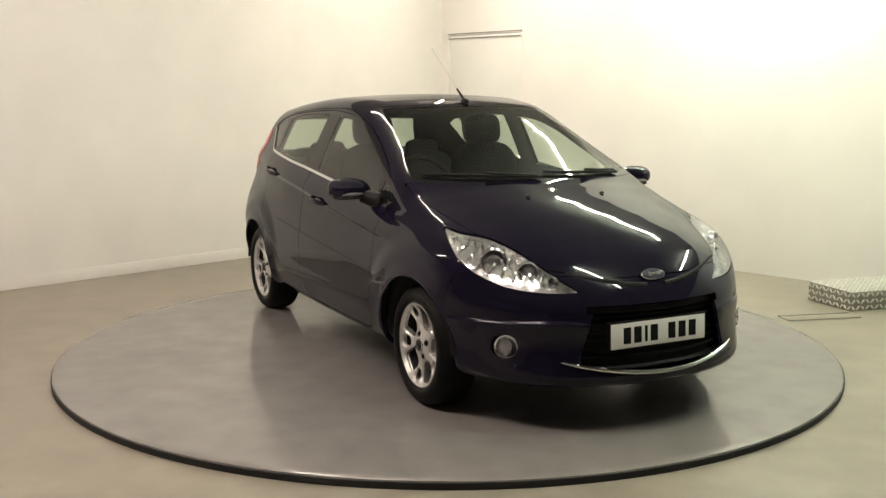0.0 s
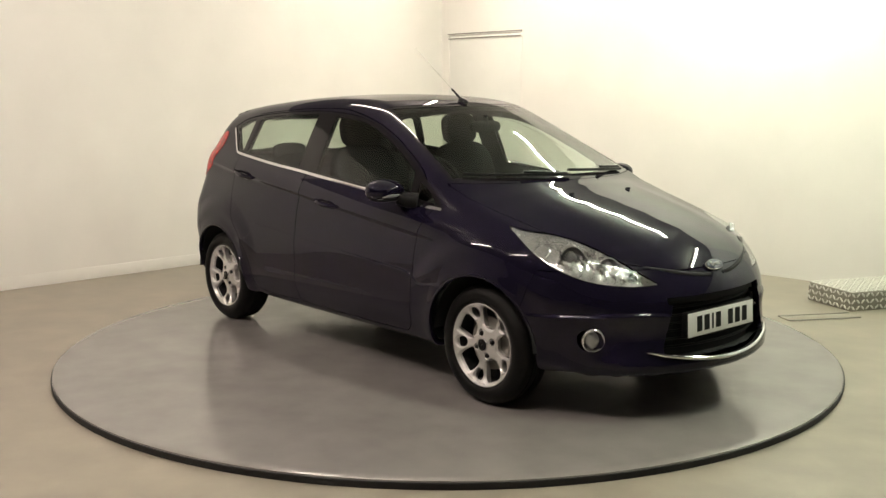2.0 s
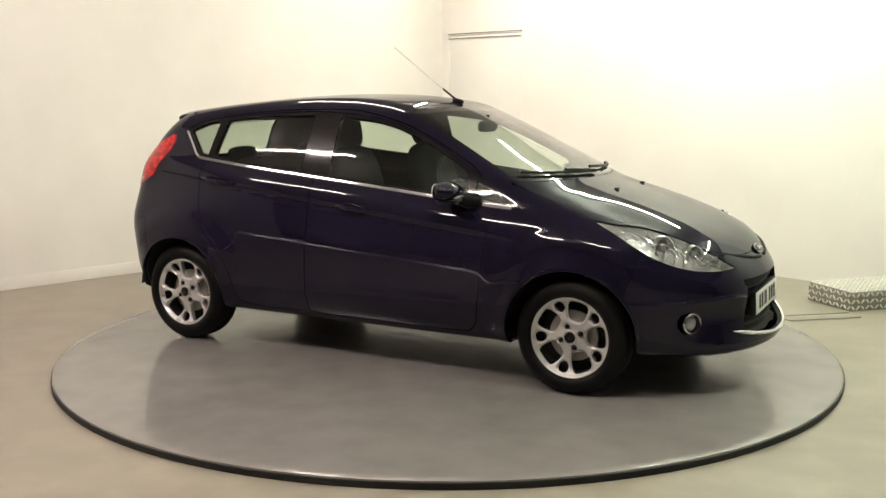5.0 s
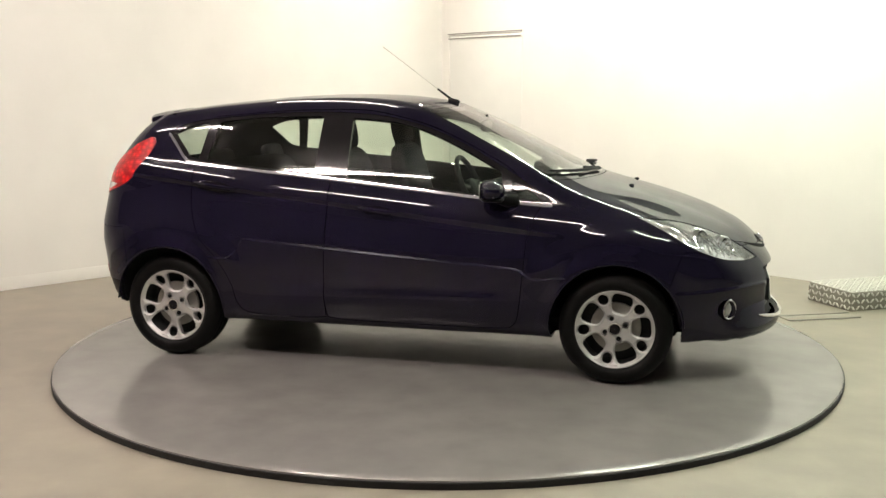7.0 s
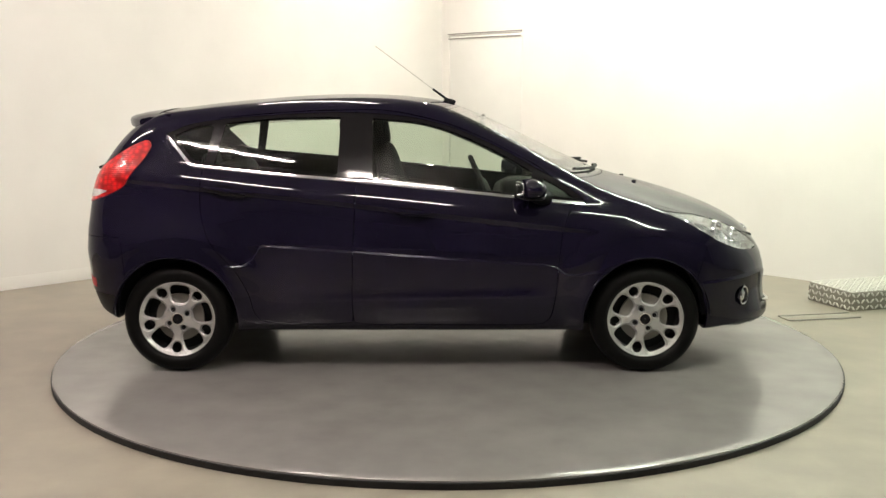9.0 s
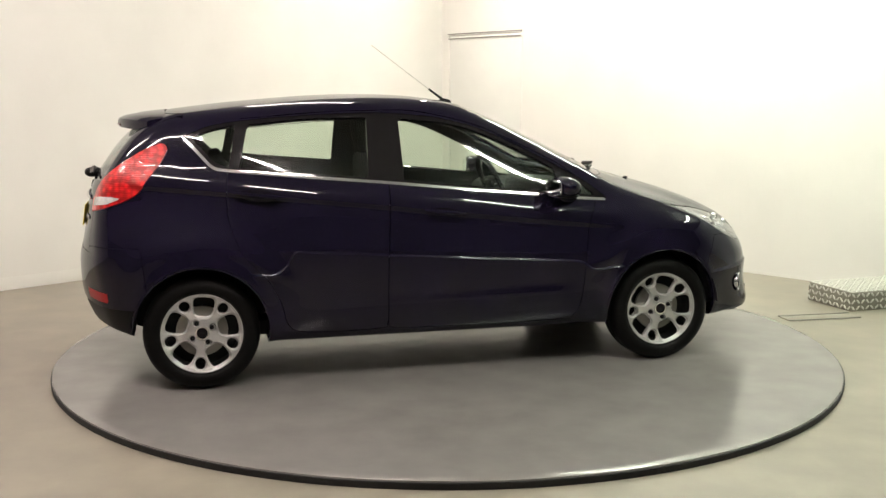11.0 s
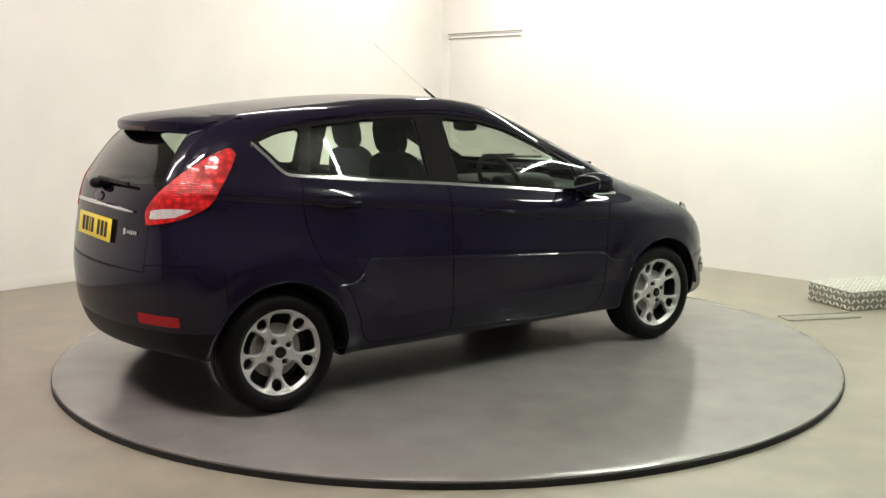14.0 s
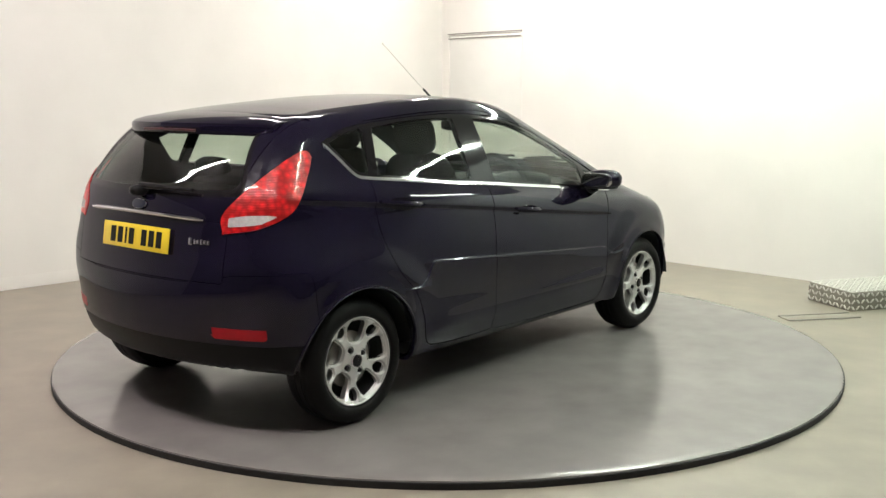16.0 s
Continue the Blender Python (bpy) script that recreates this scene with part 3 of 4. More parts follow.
        if gap:
            hit = free & (s < gap) & (s >= 0)
            lab[hit] = "seam"
            free &= ~hit
    N = grad(V)
    V[:, 1:] -= (shell(V)[:, None] * N)[:, 1:] * (np.abs(V[:, 1:2]) > 1e-5)
    return V, F, lab, N


def pick(V, F, lab, N, names, both=True, side=-1, push=0.0):
    """Faces of the named regions; both halves, or one of them (side -1 right, 1 left)."""
    T = F[np.isin(lab, names)]
    ids, inv = np.unique(T, return_inverse=True)
    T = inv.reshape(-1, 3)
    P, Q = V[ids] + N[ids] * push, N[ids]
    mir = np.array([1, -1, 1])
    if both:
        return np.concatenate([P, P * mir]), np.concatenate([T, T[:, ::-1] + len(P)]), np.concatenate([Q, Q * mir])
    if side > 0:
        return P * mir, T[:, ::-1], Q * mir
    return P, T, Q


def edge_wall(P, T, Q, depth):
    """Adds the folded-in edge to an open sheet, so that it has thickness."""
    e = np.concatenate([T[:, [0, 1]], T[:, [1, 2]], T[:, [2, 0]]])
    key = np.sort(e, 1)
    _, first, count = np.unique(key, axis=0, return_index=True, return_counts=True)
    b = e[first[count == 1]]
    b = b[~((np.abs(P[b[:, 0], 1]) < 1e-4) & (np.abs(P[b[:, 1], 1]) < 1e-4))]
    n = len(P)
    k = np.arange(len(b))
    a0, a1 = P[b[:, 0]], P[b[:, 1]]
    q0, q1 = a0 - Q[b[:, 0]] * depth, a1 - Q[b[:, 1]] * depth
    out = np.cross(a1 - a0, Q[b[:, 0]])
    out /= np.linalg.norm(out, axis=1, keepdims=True) + 1e-9
    P2 = np.concatenate([P, a0, a1, q0, q1])
    m = len(b)
    i0, i1, j0, j1 = n + k, n + m + k, n + 2 * m + k, n + 3 * m + k
    T2 = np.concatenate([T, np.stack([i1, i0, j0], 1), np.stack([i1, j0, j1], 1)])
    return P2, T2, np.concatenate([Q, out, out, out, out])


OX, OY = -0.189, 0.111
car = thing("hatchback_car", "dark navy blue five-door hatchback parked on the grey turntable", "car")


def sheet(name, regions, material, label="", both=True, side=-1, push=0.0, depth=0.018):
    P, T, Q = pick(*SHELL, regions, both, side, push)
    if depth:
        P, T, Q = edge_wall(P, T, Q, depth)
    return arr_part(name, P, T, material, car, label, Q)


SHELL = build_shell(car)
body = sheet("body", ["body"], M_PAINT, "dark navy metallic painted body shell")
sheet("bonnet", ["bonnet"], M_PAINT)
tailgate = sheet("tailgate", ["tailgate"], M_PAINT)
front_bumper = sheet("front_bumper", ["fbumper"], M_PAINT)
rear_bumper = sheet("rear_bumper", ["rbumper"], M_PAINT)
sheet("rear_diffuser", ["diffuser"], M_BLACK, "black plastic lower rear bumper", push=-0.004)
for sd in (-1, 1):
    sheet("front_door", ["door_f"], M_PAINT, both=False, side=sd)
    sheet("rear_door", ["door_r"], M_PAINT, both=False, side=sd)
    sheet("window_surround", ["dlo"], M_GLOSSBLACK, "gloss black window pillars", both=False, side=sd, push=-0.004)
    for nm, reg in (("quarter_window", "quarter"), ("rear_window", "rear_glass"), ("front_window", "front_glass"), ("vent_window", "vent")):
        sheet(nm, [reg], M_GLASS, "clear side window", both=False, side=sd, push=-0.006, depth=0)
    sheet("rear_reflector", ["refl"], M_DARKRED, "dark red reflector strip", both=False, side=sd, push=0.001)
sheet("windscreen", ["screen"], M_GLASS, "clear windscreen", push=-0.002, depth=0)
sheet("screen_border", ["frit"], M_GLOSSBLACK, "black border round the windscreen", push=-0.001, depth=0)
sheet("tailgate_window_border", ["back_frit"], M_GLOSSBLACK, "black border round the rear window", push=-0.002, depth=0)
sheet("tailgate_window", ["back"], M_REARGLASS, "tinted heated rear window", push=-0.003, depth=0)


def mesh_from(bm):
    bmesh.ops.recalc_face_normals(bm, faces=bm.faces)
    return bm


def on_flank(x, z, side=-1, out=0.0):
    """The point of the skin at the side, at x and z."""
    lo, hi = 0.2, 1.1
    for _ in range(30):
        mid = (lo + hi) / 2
        if shell(np.array([[x, mid, z]]))[0] < 0:
            lo = mid
        else:
            hi = mid
    return Vector((x, side * (lo + out), z))


def on_end(y, z, front=True, out=0.0):
    lo, hi = 1.0, 2.4
    sg = 1 if front else -1
    for _ in range(30):
        mid = (lo + hi) / 2
        if shell(np.array([[sg * mid, y, z]]))[0] < 0:
            lo = mid
        else:
            hi = mid
    return Vector((sg * (lo + out), y, z))


def on_top(x, y, out=0.0):
    lo, hi = 0.6, 1.7
    for _ in range(30):
        mid = (lo + hi) / 2
        if shell(np.array([[x, y, mid]]))[0] < 0:
            lo = mid
        else:
            hi = mid
    return Vector((x, y, lo + out))


def normal_at(p):
    return Vector(grad(np.array([[p[0], p[1], p[2]]]))[0])


def facing(p, n, up=(0, 0, 1)):
    """Axes at p: z along n, y near up."""
    n = Vector(n).normalized()
    x = Vector(up).cross(n).normalized()
    m = Matrix.Identity(4)
    m.col[0][:3], m.col[1][:3], m.col[2][:3], m.col[3][:3] = x, n.cross(x), n, p
    return m


def blob(bm, size, m, e=0.6, n=20):
    """A rounded block: e 1 is a ball, smaller is boxier."""
    f = lambda v: math.copysign(abs(v) ** e, v)
    rings = []
    for i in range(1, n):
        a = math.pi * i / n - math.pi / 2
        ring = []
        for k in range(2 * n):
            b = math.pi * k / n
            ring.append(bm.verts.new(m @ Vector((size[0] / 2 * f(math.cos(a)) * f(math.cos(b)), size[1] / 2 * f(math.cos(a)) * f(math.sin(b)), size[2] / 2 * f(math.sin(a))))))
        rings.append(ring)
    for u, v in zip(rings, rings[1:]):
        for k in range(2 * n):
            bm.faces.new((u[k], u[(k + 1) % (2 * n)], v[(k + 1) % (2 * n)], v[k]))
    bm.faces.new(rings[0][::-1])
    bm.faces.new(rings[-1])


def oval(bm, a, b, t, m, n=36, inner=0.0):
    """A flat oval plate, or a ring where inner is the share that is open."""
    prof = [(1.0, 0.0), (1.0, t * 0.6), (0.94, t), (inner if inner else 0.3, t)] + ([(inner, 0.0)] if inner else [])
    rings = []
    for s, z in prof:
        rings.append([bm.verts.new(m @ Vector((a * s * math.cos(2 * math.pi * k / n), b * s * math.sin(2 * math.pi * k / n), z))) for k in range(n)])
    for u, v in zip(rings, rings[1:]):
        for k in range(n):
            bm.faces.new((u[k], u[(k + 1) % n], v[(k + 1) % n], v[k]))
    if not inner:
        bm.faces.new(rings[-1])


# ---------------------------------------------------------------- lining, floor pan and arch liners
lined = ["body", "door_f", "door_r", "tailgate", "dlo", "rbumper", "chrome", "seam", "diffuser", "rlamp", "refl", "frit", "back_frit"]
# the light grey headlining shares the charcoal, which stands for its shade
P, T, Q = pick(*SHELL, lined, True, push=-0.030)
arr_part("interior_lining", P, T[:, ::-1], M_TRIMDARK, car, "charcoal plastic inner door and pillar lining, headlining darkened for shade", -Q)
P, T, Q = pick(*SHELL, ["bonnet", "fbumper", "seam", "head"], True, push=-0.075)
arr_part("engine_bay_lining", P, T, M_VOID, car, "", Q)
bm = bmesh.new()
box(bm, (3.0, 1.25, 0.09), (0.05, 0, 0.275), bevel=0.03)
part("floor_pan", bm, M_VOID, car, "black underbody")
for cx in (1.2445, -1.2445):
    for sd in (-1, 1):
        bm = bmesh.new()
        n = 28
        rings = []
        for y in (0.815, 0.78, 0.50):
            rings.append([bm.verts.new((cx + 0.345 * math.cos(q), sd * y, 0.305 + 0.345 * math.sin(q))) for q in np.linspace(0.06, math.pi - 0.06, n)])
        for u, v in zip(rings, rings[1:]):
            for k in range(n - 1):
                bm.faces.new((u[k], u[k + 1], v[k + 1], v[k]))
        bm.faces.new(rings[-1])
        part("wheel_arch_liner", bm, M_VOID, car, "black wheel arch liner")

# rolled lips round the wheel arches
for cx in (1.2445, -1.2445):
    for sd in (-1, 1):
        bm = bmesh.new()
        tube(bm, [on_flank(cx + 0.339 * math.cos(q), 0.305 + 0.339 * math.sin(q), sd, -0.004) for q in np.linspace(0.02, math.pi - 0.02, 40)], 0.0075, 8)
        part("arch_lip", bm, M_PAINT, car, "rolled body-coloured wheel arch lip")

# ---------------------------------------------------------------- wheels
def wheel_mesh():
    """Face of the alloy wheel: five large and five small openings."""
    nr, na = 44, 200
    r = np.linspace(0.004, 0.196, nr)
    a = np.linspace(0, 2 * math.pi, na, endpoint=False)
    A, R = np.meshgrid(a, r, indexing="ij")
    dish = curve((0, 0.016), (0.03, 0.016), (0.06, 0.020), (0.10, 0.026), (0.14, 0.021), (0.17, 0.010), (0.182, 0.003), (0.19, 0.0), (0.197, 0.003))
    V = np.stack([R * np.cos(A), dish(R), R * np.sin(A)], -1).reshape(-1, 3)
    ids = np.arange(na * nr).reshape(na, nr)
    i0, i1 = ids, np.roll(ids, -1, 0)
    a_, b_, c_, d_ = i0[:, :-1].ravel(), i1[:, :-1].ravel(), i1[:, 1:].ravel(), i0[:, 1:].ravel()
    F = np.concatenate([np.stack([a_, b_, c_], 1), np.stack([a_, c_, d_], 1)])

    def holes(V):
        x, z = V[:, 0], V[:, 2]
        s = np.full(len(V), 1.0)
        for k in range(5):
            q = 2 * math.pi * k / 5 + radians(85)
            u = x * math.cos(q) + z * math.sin(q) - 0.126
            v = -x * math.sin(q) + z * math.cos(q)
            wide = 0.048 + 0.16 * u - 2.2 * u * u
            s = np.minimum(s, (np.sqrt(np.sqrt((u / 0.048) ** 4 + (v / np.maximum(wide, 0.02)) ** 4)) - 1) * 0.045)
            q += math.pi / 5
            u = x * math.cos(q) + z * math.sin(q) - 0.152
            v = -x * math.sin(q) + z * math.cos(q)
            s = np.minimum(s, np.hypot(u, v / 0.92) - 0.0265)
        return s
    def face(V):
        """How far in the face lies: dished, rounded off towards the openings, sunk round the nuts."""
        x, z = V[:, 0], V[:, 2]
        y = dish(np.hypot(x, z)) + 0.010 * step(0.011, 0.0, holes(V)) ** 1.4
        for k in range(4):
            q = math.pi / 2 * k + 0.5
            y = y + 0.009 * step(0.0175, 0.0135, np.hypot(x - 0.055 * math.cos(q), z - 0.055 * math.sin(q)))
        return y + 0.004 * np.exp(-((np.hypot(x, z) - 0.183) / 0.003) ** 2)

    for o in (0.0, 0.003, 0.006, 0.011):
        V, F = slit(V, F, holes(V) - o)
    for k in range(4):
        q = math.pi / 2 * k + 0.5
        for o in (0.0135, 0.0175):
            V, F = slit(V, F, np.hypot(V[:, 0] - 0.055 * math.cos(q), V[:, 2] - 0.055 * math.sin(q)) - o)
    F = F[holes(V[F].mean(1)) > 0]
    V[:, 1] = face(V)
    e = 0.0012
    N = np.stack([(face(V + (e, 0, 0)) - face(V - (e, 0, 0))) / (2 * e), -np.ones(len(V)), (face(V + (0, 0, e)) - face(V - (0, 0, e))) / (2 * e)], 1)
    N /= np.linalg.norm(N, axis=1, keepdims=True)
    return edge_wall(V, F[:, ::-1], N, 0.035)


WHEEL = wheel_mesh()


def make_wheel(m, spin):
    P, T, Q = WHEEL
    P = P * np.array([1.05, 1.0, 1.05])
    w = arr_part("wheel", P, T, M_ALLOY, car, "silver alloy wheel with ten openings", Q)
    w.matrix_basis = m @ pose(0, 0, 0, 0, spin, 0)
    # barrel coloured black for the shade inside the wheel
    bm = bmesh.new()
    lathe(bm, [(0.202, 0.001), (0.210, -0.001), (0.212, 0.006), (0.203, 0.02), (0.186, 0.05), (0.18, 0.17), (0.2, 0.185)], 64)
    part("rim_barrel", bm, M_BLACK, w, "inner rim barrel, black for the shade behind the openings")
    bm = bmesh.new()
    lathe(bm, [(0.206, 0.006), (0.212, -0.005), (0.226, -0.012), (0.247, -0.011), (0.264, -0.004), (0.277, 0.010), (0.2865, 0.022), (0.289, 0.04), (0.2895, 0.06), (0.2855, 0.062), (0.2855, 0.068), (0.2895, 0.07),
              (0.2895, 0.098), (0.2855, 0.1), (0.2855, 0.106), (0.2895, 0.108), (0.289, 0.14), (0.285, 0.16), (0.27, 0.182), (0.25, 0.188), (0.2, 0.18)], 72)
    part("tyre", bm, M_TYRE, w, "black rubber tyre")
    bm = bmesh.new()
    lathe(bm, [(0.001, 0.006), (0.02, 0.006), (0.026, 0.009), (0.028, 0.02)], 28)
    part("centre_cap", bm, M_GLOSSBLACK, w, "dark round centre cap")
    bm = bmesh.new()
    lathe(bm, [(0.028, 0.017), (0.0285, 0.008), (0.033, 0.008), (0.0335, 0.018)], 28)
    part("cap_ring", bm, M_CHROME, w, "bright ring round the cap")
    # nuts coloured black to stand for the shade in their pockets
    for k in range(4):
        q = math.pi / 2 * k + 0.5
        bm = bmesh.new()
        mm = pose(0.055 * math.cos(q), 0, 0.055 * math.sin(q))
        lathe(bm, [(0.001, 0.015), (0.007, 0.014), (0.009, 0.016), (0.0115, 0.020), (0.0120, 0.030)], 12, m=mm)
        part("shaded_wheel_nut", bm, M_BLACK, w)
    bm = bmesh.new()
    lathe(bm, [(0.05, 0.06), (0.07, 0.065), (0.128, 0.065), (0.129, 0.08), (0.07, 0.082)], 40)
    part("brake_disc", bm, M_STEEL, w, "grey brake disc")
    # near-black disc added so that the openings look shaded
    bm = bmesh.new()
    lathe(bm, [(0.001, 0.11), (0.1, 0.11), (0.185, 0.112)], 40)
    part("hub_shade_disc", bm, M_VOID, w)
    return w


for cx, spin in ((1.2445, 8.0), (-1.2445, 0.0)):
    make_wheel(pose(cx, -0.815, DECK + 0.2895), spin)
    make_wheel(pose(cx, 0.815, DECK + 0.2895, 0, 0, 180), spin + 20)

# ---------------------------------------------------------------- lamps
def fin_lines():
    """Lines behind the right headlamp's lens along which the reflector fins stand."""
    S, Z = [], []
    heights = np.linspace(0.60, 0.90, 61)
    for s in np.linspace(0.40, 0.93, 12):
        inner = heights[inside_of(np.stack([np.full(61, s), heights], 1), HEAD) < -0.010]
        if len(inner) > 2:
            S.append(s + 0.018 * np.sin(np.arange(7) * 1.1 + s * 9))
            Z.append(np.linspace(inner[0], inner[-1], 7))
    S, Z = np.array(S), np.array(Z)
    start = np.stack([0.656 * S + 0.755, 0.755 * S - 0.656, Z], -1)
    way = np.array([0.755, -0.656, 0.0])
    lo, hi = np.zeros(S.shape), np.full(S.shape, 1.2)
    for _ in range(30):
        mid = (lo + hi) / 2
        deep = shell(start + way * mid[..., None]) < -0.026
        lo, hi = np.where(deep, mid, lo), np.where(deep, hi, mid)
    return (start + way * lo[..., None]).tolist()


FINS = fin_lines()
for sd in (-1, 1):
    housing = sheet("headlamp", ["head"], M_SILVERLAMP, "clear headlamp with bright twin reflectors", both=False, side=sd, push=-0.036, depth=0)
    P, T, Q = pick(*SHELL, ["head"], False, sd, -0.001)
    lens = arr_part("lens", P, T, M_LENS, housing, "clear plastic lens", Q)
    lens.visible_shadow = False
    P, T, Q = pick(*SHELL, ["head"], False, sd, -0.006)
    P2, T2, Q2 = edge_wall(P, T, Q, 0.05)
    arr_part("bezel", P2, T2[len(T):], M_SILVERLAMP, housing, "", Q2)
    for s, z, r in ((0.605, 0.752, 0.056), (0.765, 0.712, 0.047), (0.875, 0.676, 0.024)):
        n = Vector((0.80, -0.58, 0.10)).normalized()
        p = Vector((0.656 * s + 0.755 * 1.0, 0.755 * s - 0.656 * 1.0, z))
        while shell(np.array([tuple(p)]))[0] < -0.016:
            p = p + Vector((0.755, -0.656, 0)) * 0.003
        p.y *= -sd
        n.y *= -sd
        m = facing(p, n)
        bm = bmesh.new()
        lathe(bm, [(r * 1.1, -0.02), (r, 0.0), (r * 0.9, 0.002), (r * 0.8, -0.014), (r * 0.55, -0.026)], 32, "z", m=m)
        part("reflector_bowl", bm, M_CHROME, housing, "chrome reflector bowl")
        bm = bmesh.new()
        blob(bm, (r * 1.05, r * 1.05, r * 0.7), m @ pose(0, 0, -0.024), e=1.0, n=10)
        part("projector_lens", bm, M_BULB, housing, "clear glass lamp eye")
    # bright upright fins between the lamp bowls
    for line in FINS:
        bm = bmesh.new()
        tube(bm, [Vector((x, y * -sd, z)) for x, y, z in line], [0.002, 0.0045, 0.006, 0.0065, 0.006, 0.0045, 0.002], 8)
        part("reflector_fin", bm, M_CHROME, housing, "bright reflector fin")
    rl = sheet("tail_lamp", ["rlamp"], M_RED, "bright red wrap-around tail lamp", both=False, side=sd, push=0.003)
    V_, F_, L_, N_ = SHELL
    white = np.array([(-1.105, 0.935), (-1.10, 0.972), (-1.03, 0.985), (-0.94, 0.985), (-0.90, 0.978), (-0.98, 0.948)])
    sel = L_ == "rlamp"
    V3, F3 = slit(V_, F_[sel], inside_of(rear_s(V_), white))
    F3 = F3[inside_of(rear_s(V3[F3].mean(1)), white) < 0]
    ids, inv = np.unique(F3, return_inverse=True)
    P = V3[ids]
    Q = grad(P)
    P = P + Q * 0.005
    T = inv.reshape(-1, 3)
    if sd > 0:
        P, Q, T = P * np.array([1, -1, 1]), Q * np.array([1, -1, 1]), T[:, ::-1]
    P, T, Q = edge_wall(P, T, Q, 0.004)
    arr_part("reversing_lens", P, T, M_CLEARLAMP, rl, "clear reversing lamp section", Q)
    # fog lamp
    n = Vector((0.80, -0.60, 0.0)).normalized()
    p = Vector((1.5, -0.50, 0.402))
    s_now = 0.656 * p.x + 0.755 * p.y
    p = p + Vector((0.656, 0.755, 0)) * (0.665 - s_now)
    for _ in range(200):
        if shell(np.array([tuple(p)]))[0] < 0:
            p = p + n * 0.003
    p.y *= -sd
    n.y *= -sd
    m = facing(p, n)
    bm = bmesh.new()
    lathe(bm, [(0.051, -0.03), (0.053, 0.002), (0.049, 0.006), (0.043, 0.003), (0.040, -0.012)], 32, "z", m=m)
    fog = part("fog_lamp", bm, M_CHROME, front_bumper, "round chrome-ringed fog lamp")
    bm = bmesh.new()
    blob(bm, (0.08, 0.08, 0.03), m @ pose(0, 0, -0.014), e=1.0, n=10)
    part("fog_glass", bm, M_BULB, front_bumper)

# ---------------------------------------------------------------- front: grille, lip, badge, plate
sheet("lip_base", ["lip"], M_BLACK, push=0.001, depth=0.02)
bm = bmesh.new()
ys = np.linspace(-0.47, 0.47, 41)
tube(bm, [on_end(y, 0.287 + 0.26 * y * y, True, 0.005) for y in ys], [0.003 + 0.0068 * float(step(0.47, 0.40, abs(y))) for y in ys], 10)
part("chrome_lip", bm, M_CHROME, front_bumper, "bright chrome lower grille lip")
sheet("lower_grille", ["lower_grille"], M_VOID, "black honeycomb lower grille", push=-0.075, depth=0)
sheet("upper_grille_slot", ["upper_slot"], M_VOID, push=-0.03, depth=0)
for z in (0.35, 0.385, 0.42, 0.455, 0.49, 0.525):
    bm = bmesh.new()
    half = 0.335 + 0.30 * (0.56 - z) - 0.01
    tube(bm, [on_end(y, z, True, -0.055) for y in np.linspace(-half, half, 17)], 0.006, 6)
    part("grille_bar", bm, M_BLACK, car)
for sd in (-1, 1):
    sheet("belt_trim", ["chrome"], M_CHROME, "bright chrome strip under the side windows", both=False, side=sd, push=0.002, depth=0.012)

for sd in (-1, 1):
    bm = bmesh.new()
    ys = sd * np.linspace(0.05, 0.40, 15)
    tube(bm, [on_top(1.988 - 0.75 * y * y, y, -0.002) for y in ys], [0.010 - 0.006 * float(step(0.25, 0.40, abs(y))) for y in ys], 8)
    part("bonnet_gap_trim", bm, M_VOID, car, "black slot under the bonnet edge")
p = on_end(0, 0.69, True)
m = facing(p + Vector((0.004, 0, 0)), normal_at(p))
bm = bmesh.new()
oval(bm, 0.066, 0.029, 0.010, m)
badge = part("front_badge", bm, M_CHROME, car, "chrome-edged blue oval badge")
bm = bmesh.new()
oval(bm, 0.061, 0.0255, 0.003, m @ pose(0, 0, 0.0095))
part("badge_face", bm, M_BLUEBADGE, badge)
bm = bmesh.new()
for a, w, h in ((-0.024, 0.014, 0.022), (-0.004, 0.02, 0.012), (0.02, 0.02, 0.015)):
    box(bm, (w, h, 0.001), m=m @ pose(a, 0, 0.0138))
part("badge_mark", bm, M_CHROME, badge)


def plate(name, m, material, label):
    bm = bmesh.new()
    box(bm, (0.52, 0.111, 0.004), bevel=0.0015, m=m)
    pl = part(name, bm, material, car, label)
    for a in (-0.175, -0.118, -0.072, -0.028, 0.070, 0.128, 0.186):
        bm = bmesh.new()
        narrow = a == -0.072
        box(bm, (0.014 if narrow else 0.040, 0.072, 0.001), m=m @ pose(a, 0, 0.0026))
        part("plate_bar", bm, M_BLACK, pl)
    return pl


p = on_end(0, 0.445, True)
plate("front_plate", facing(Vector((p.x - 0.040, 0, 0.445)), Vector((1, 0, 0.05))), M_WHITEPLATE, "white number plate with dark bars")
bm = bmesh.new()
box(bm, (0.03, 0.53, 0.122), (p.x - 0.059, 0, 0.445), bevel=0.006)
part("plate_holder", bm, M_BLACK, car)

# ---------------------------------------------------------------- rear: plate, strip, badge, wiper, spoiler
p = on_end(0, 0.855, False)
n = normal_at(p)
plate("rear_plate", facing(p + n * 0.0015, n), M_YELLOWPLATE, "yellow number plate with dark bars")
bm = bmesh.new()
pts = [on_end(y, 0.968 - 0.05 * y * y, False, 0.008) for y in np.linspace(-0.44, 0.44, 15)]
tube(bm, pts, [0.004] + [0.010] * 13 + [0.004], 8)
part("tailgate_strip", bm, M_CHROME, tailgate, "chrome strip above the plate")
p = on_end(0, 1.0, False)
m = facing(p, normal_at(p))
bm = bmesh.new()
oval(bm, 0.055, 0.024, 0.008, m)
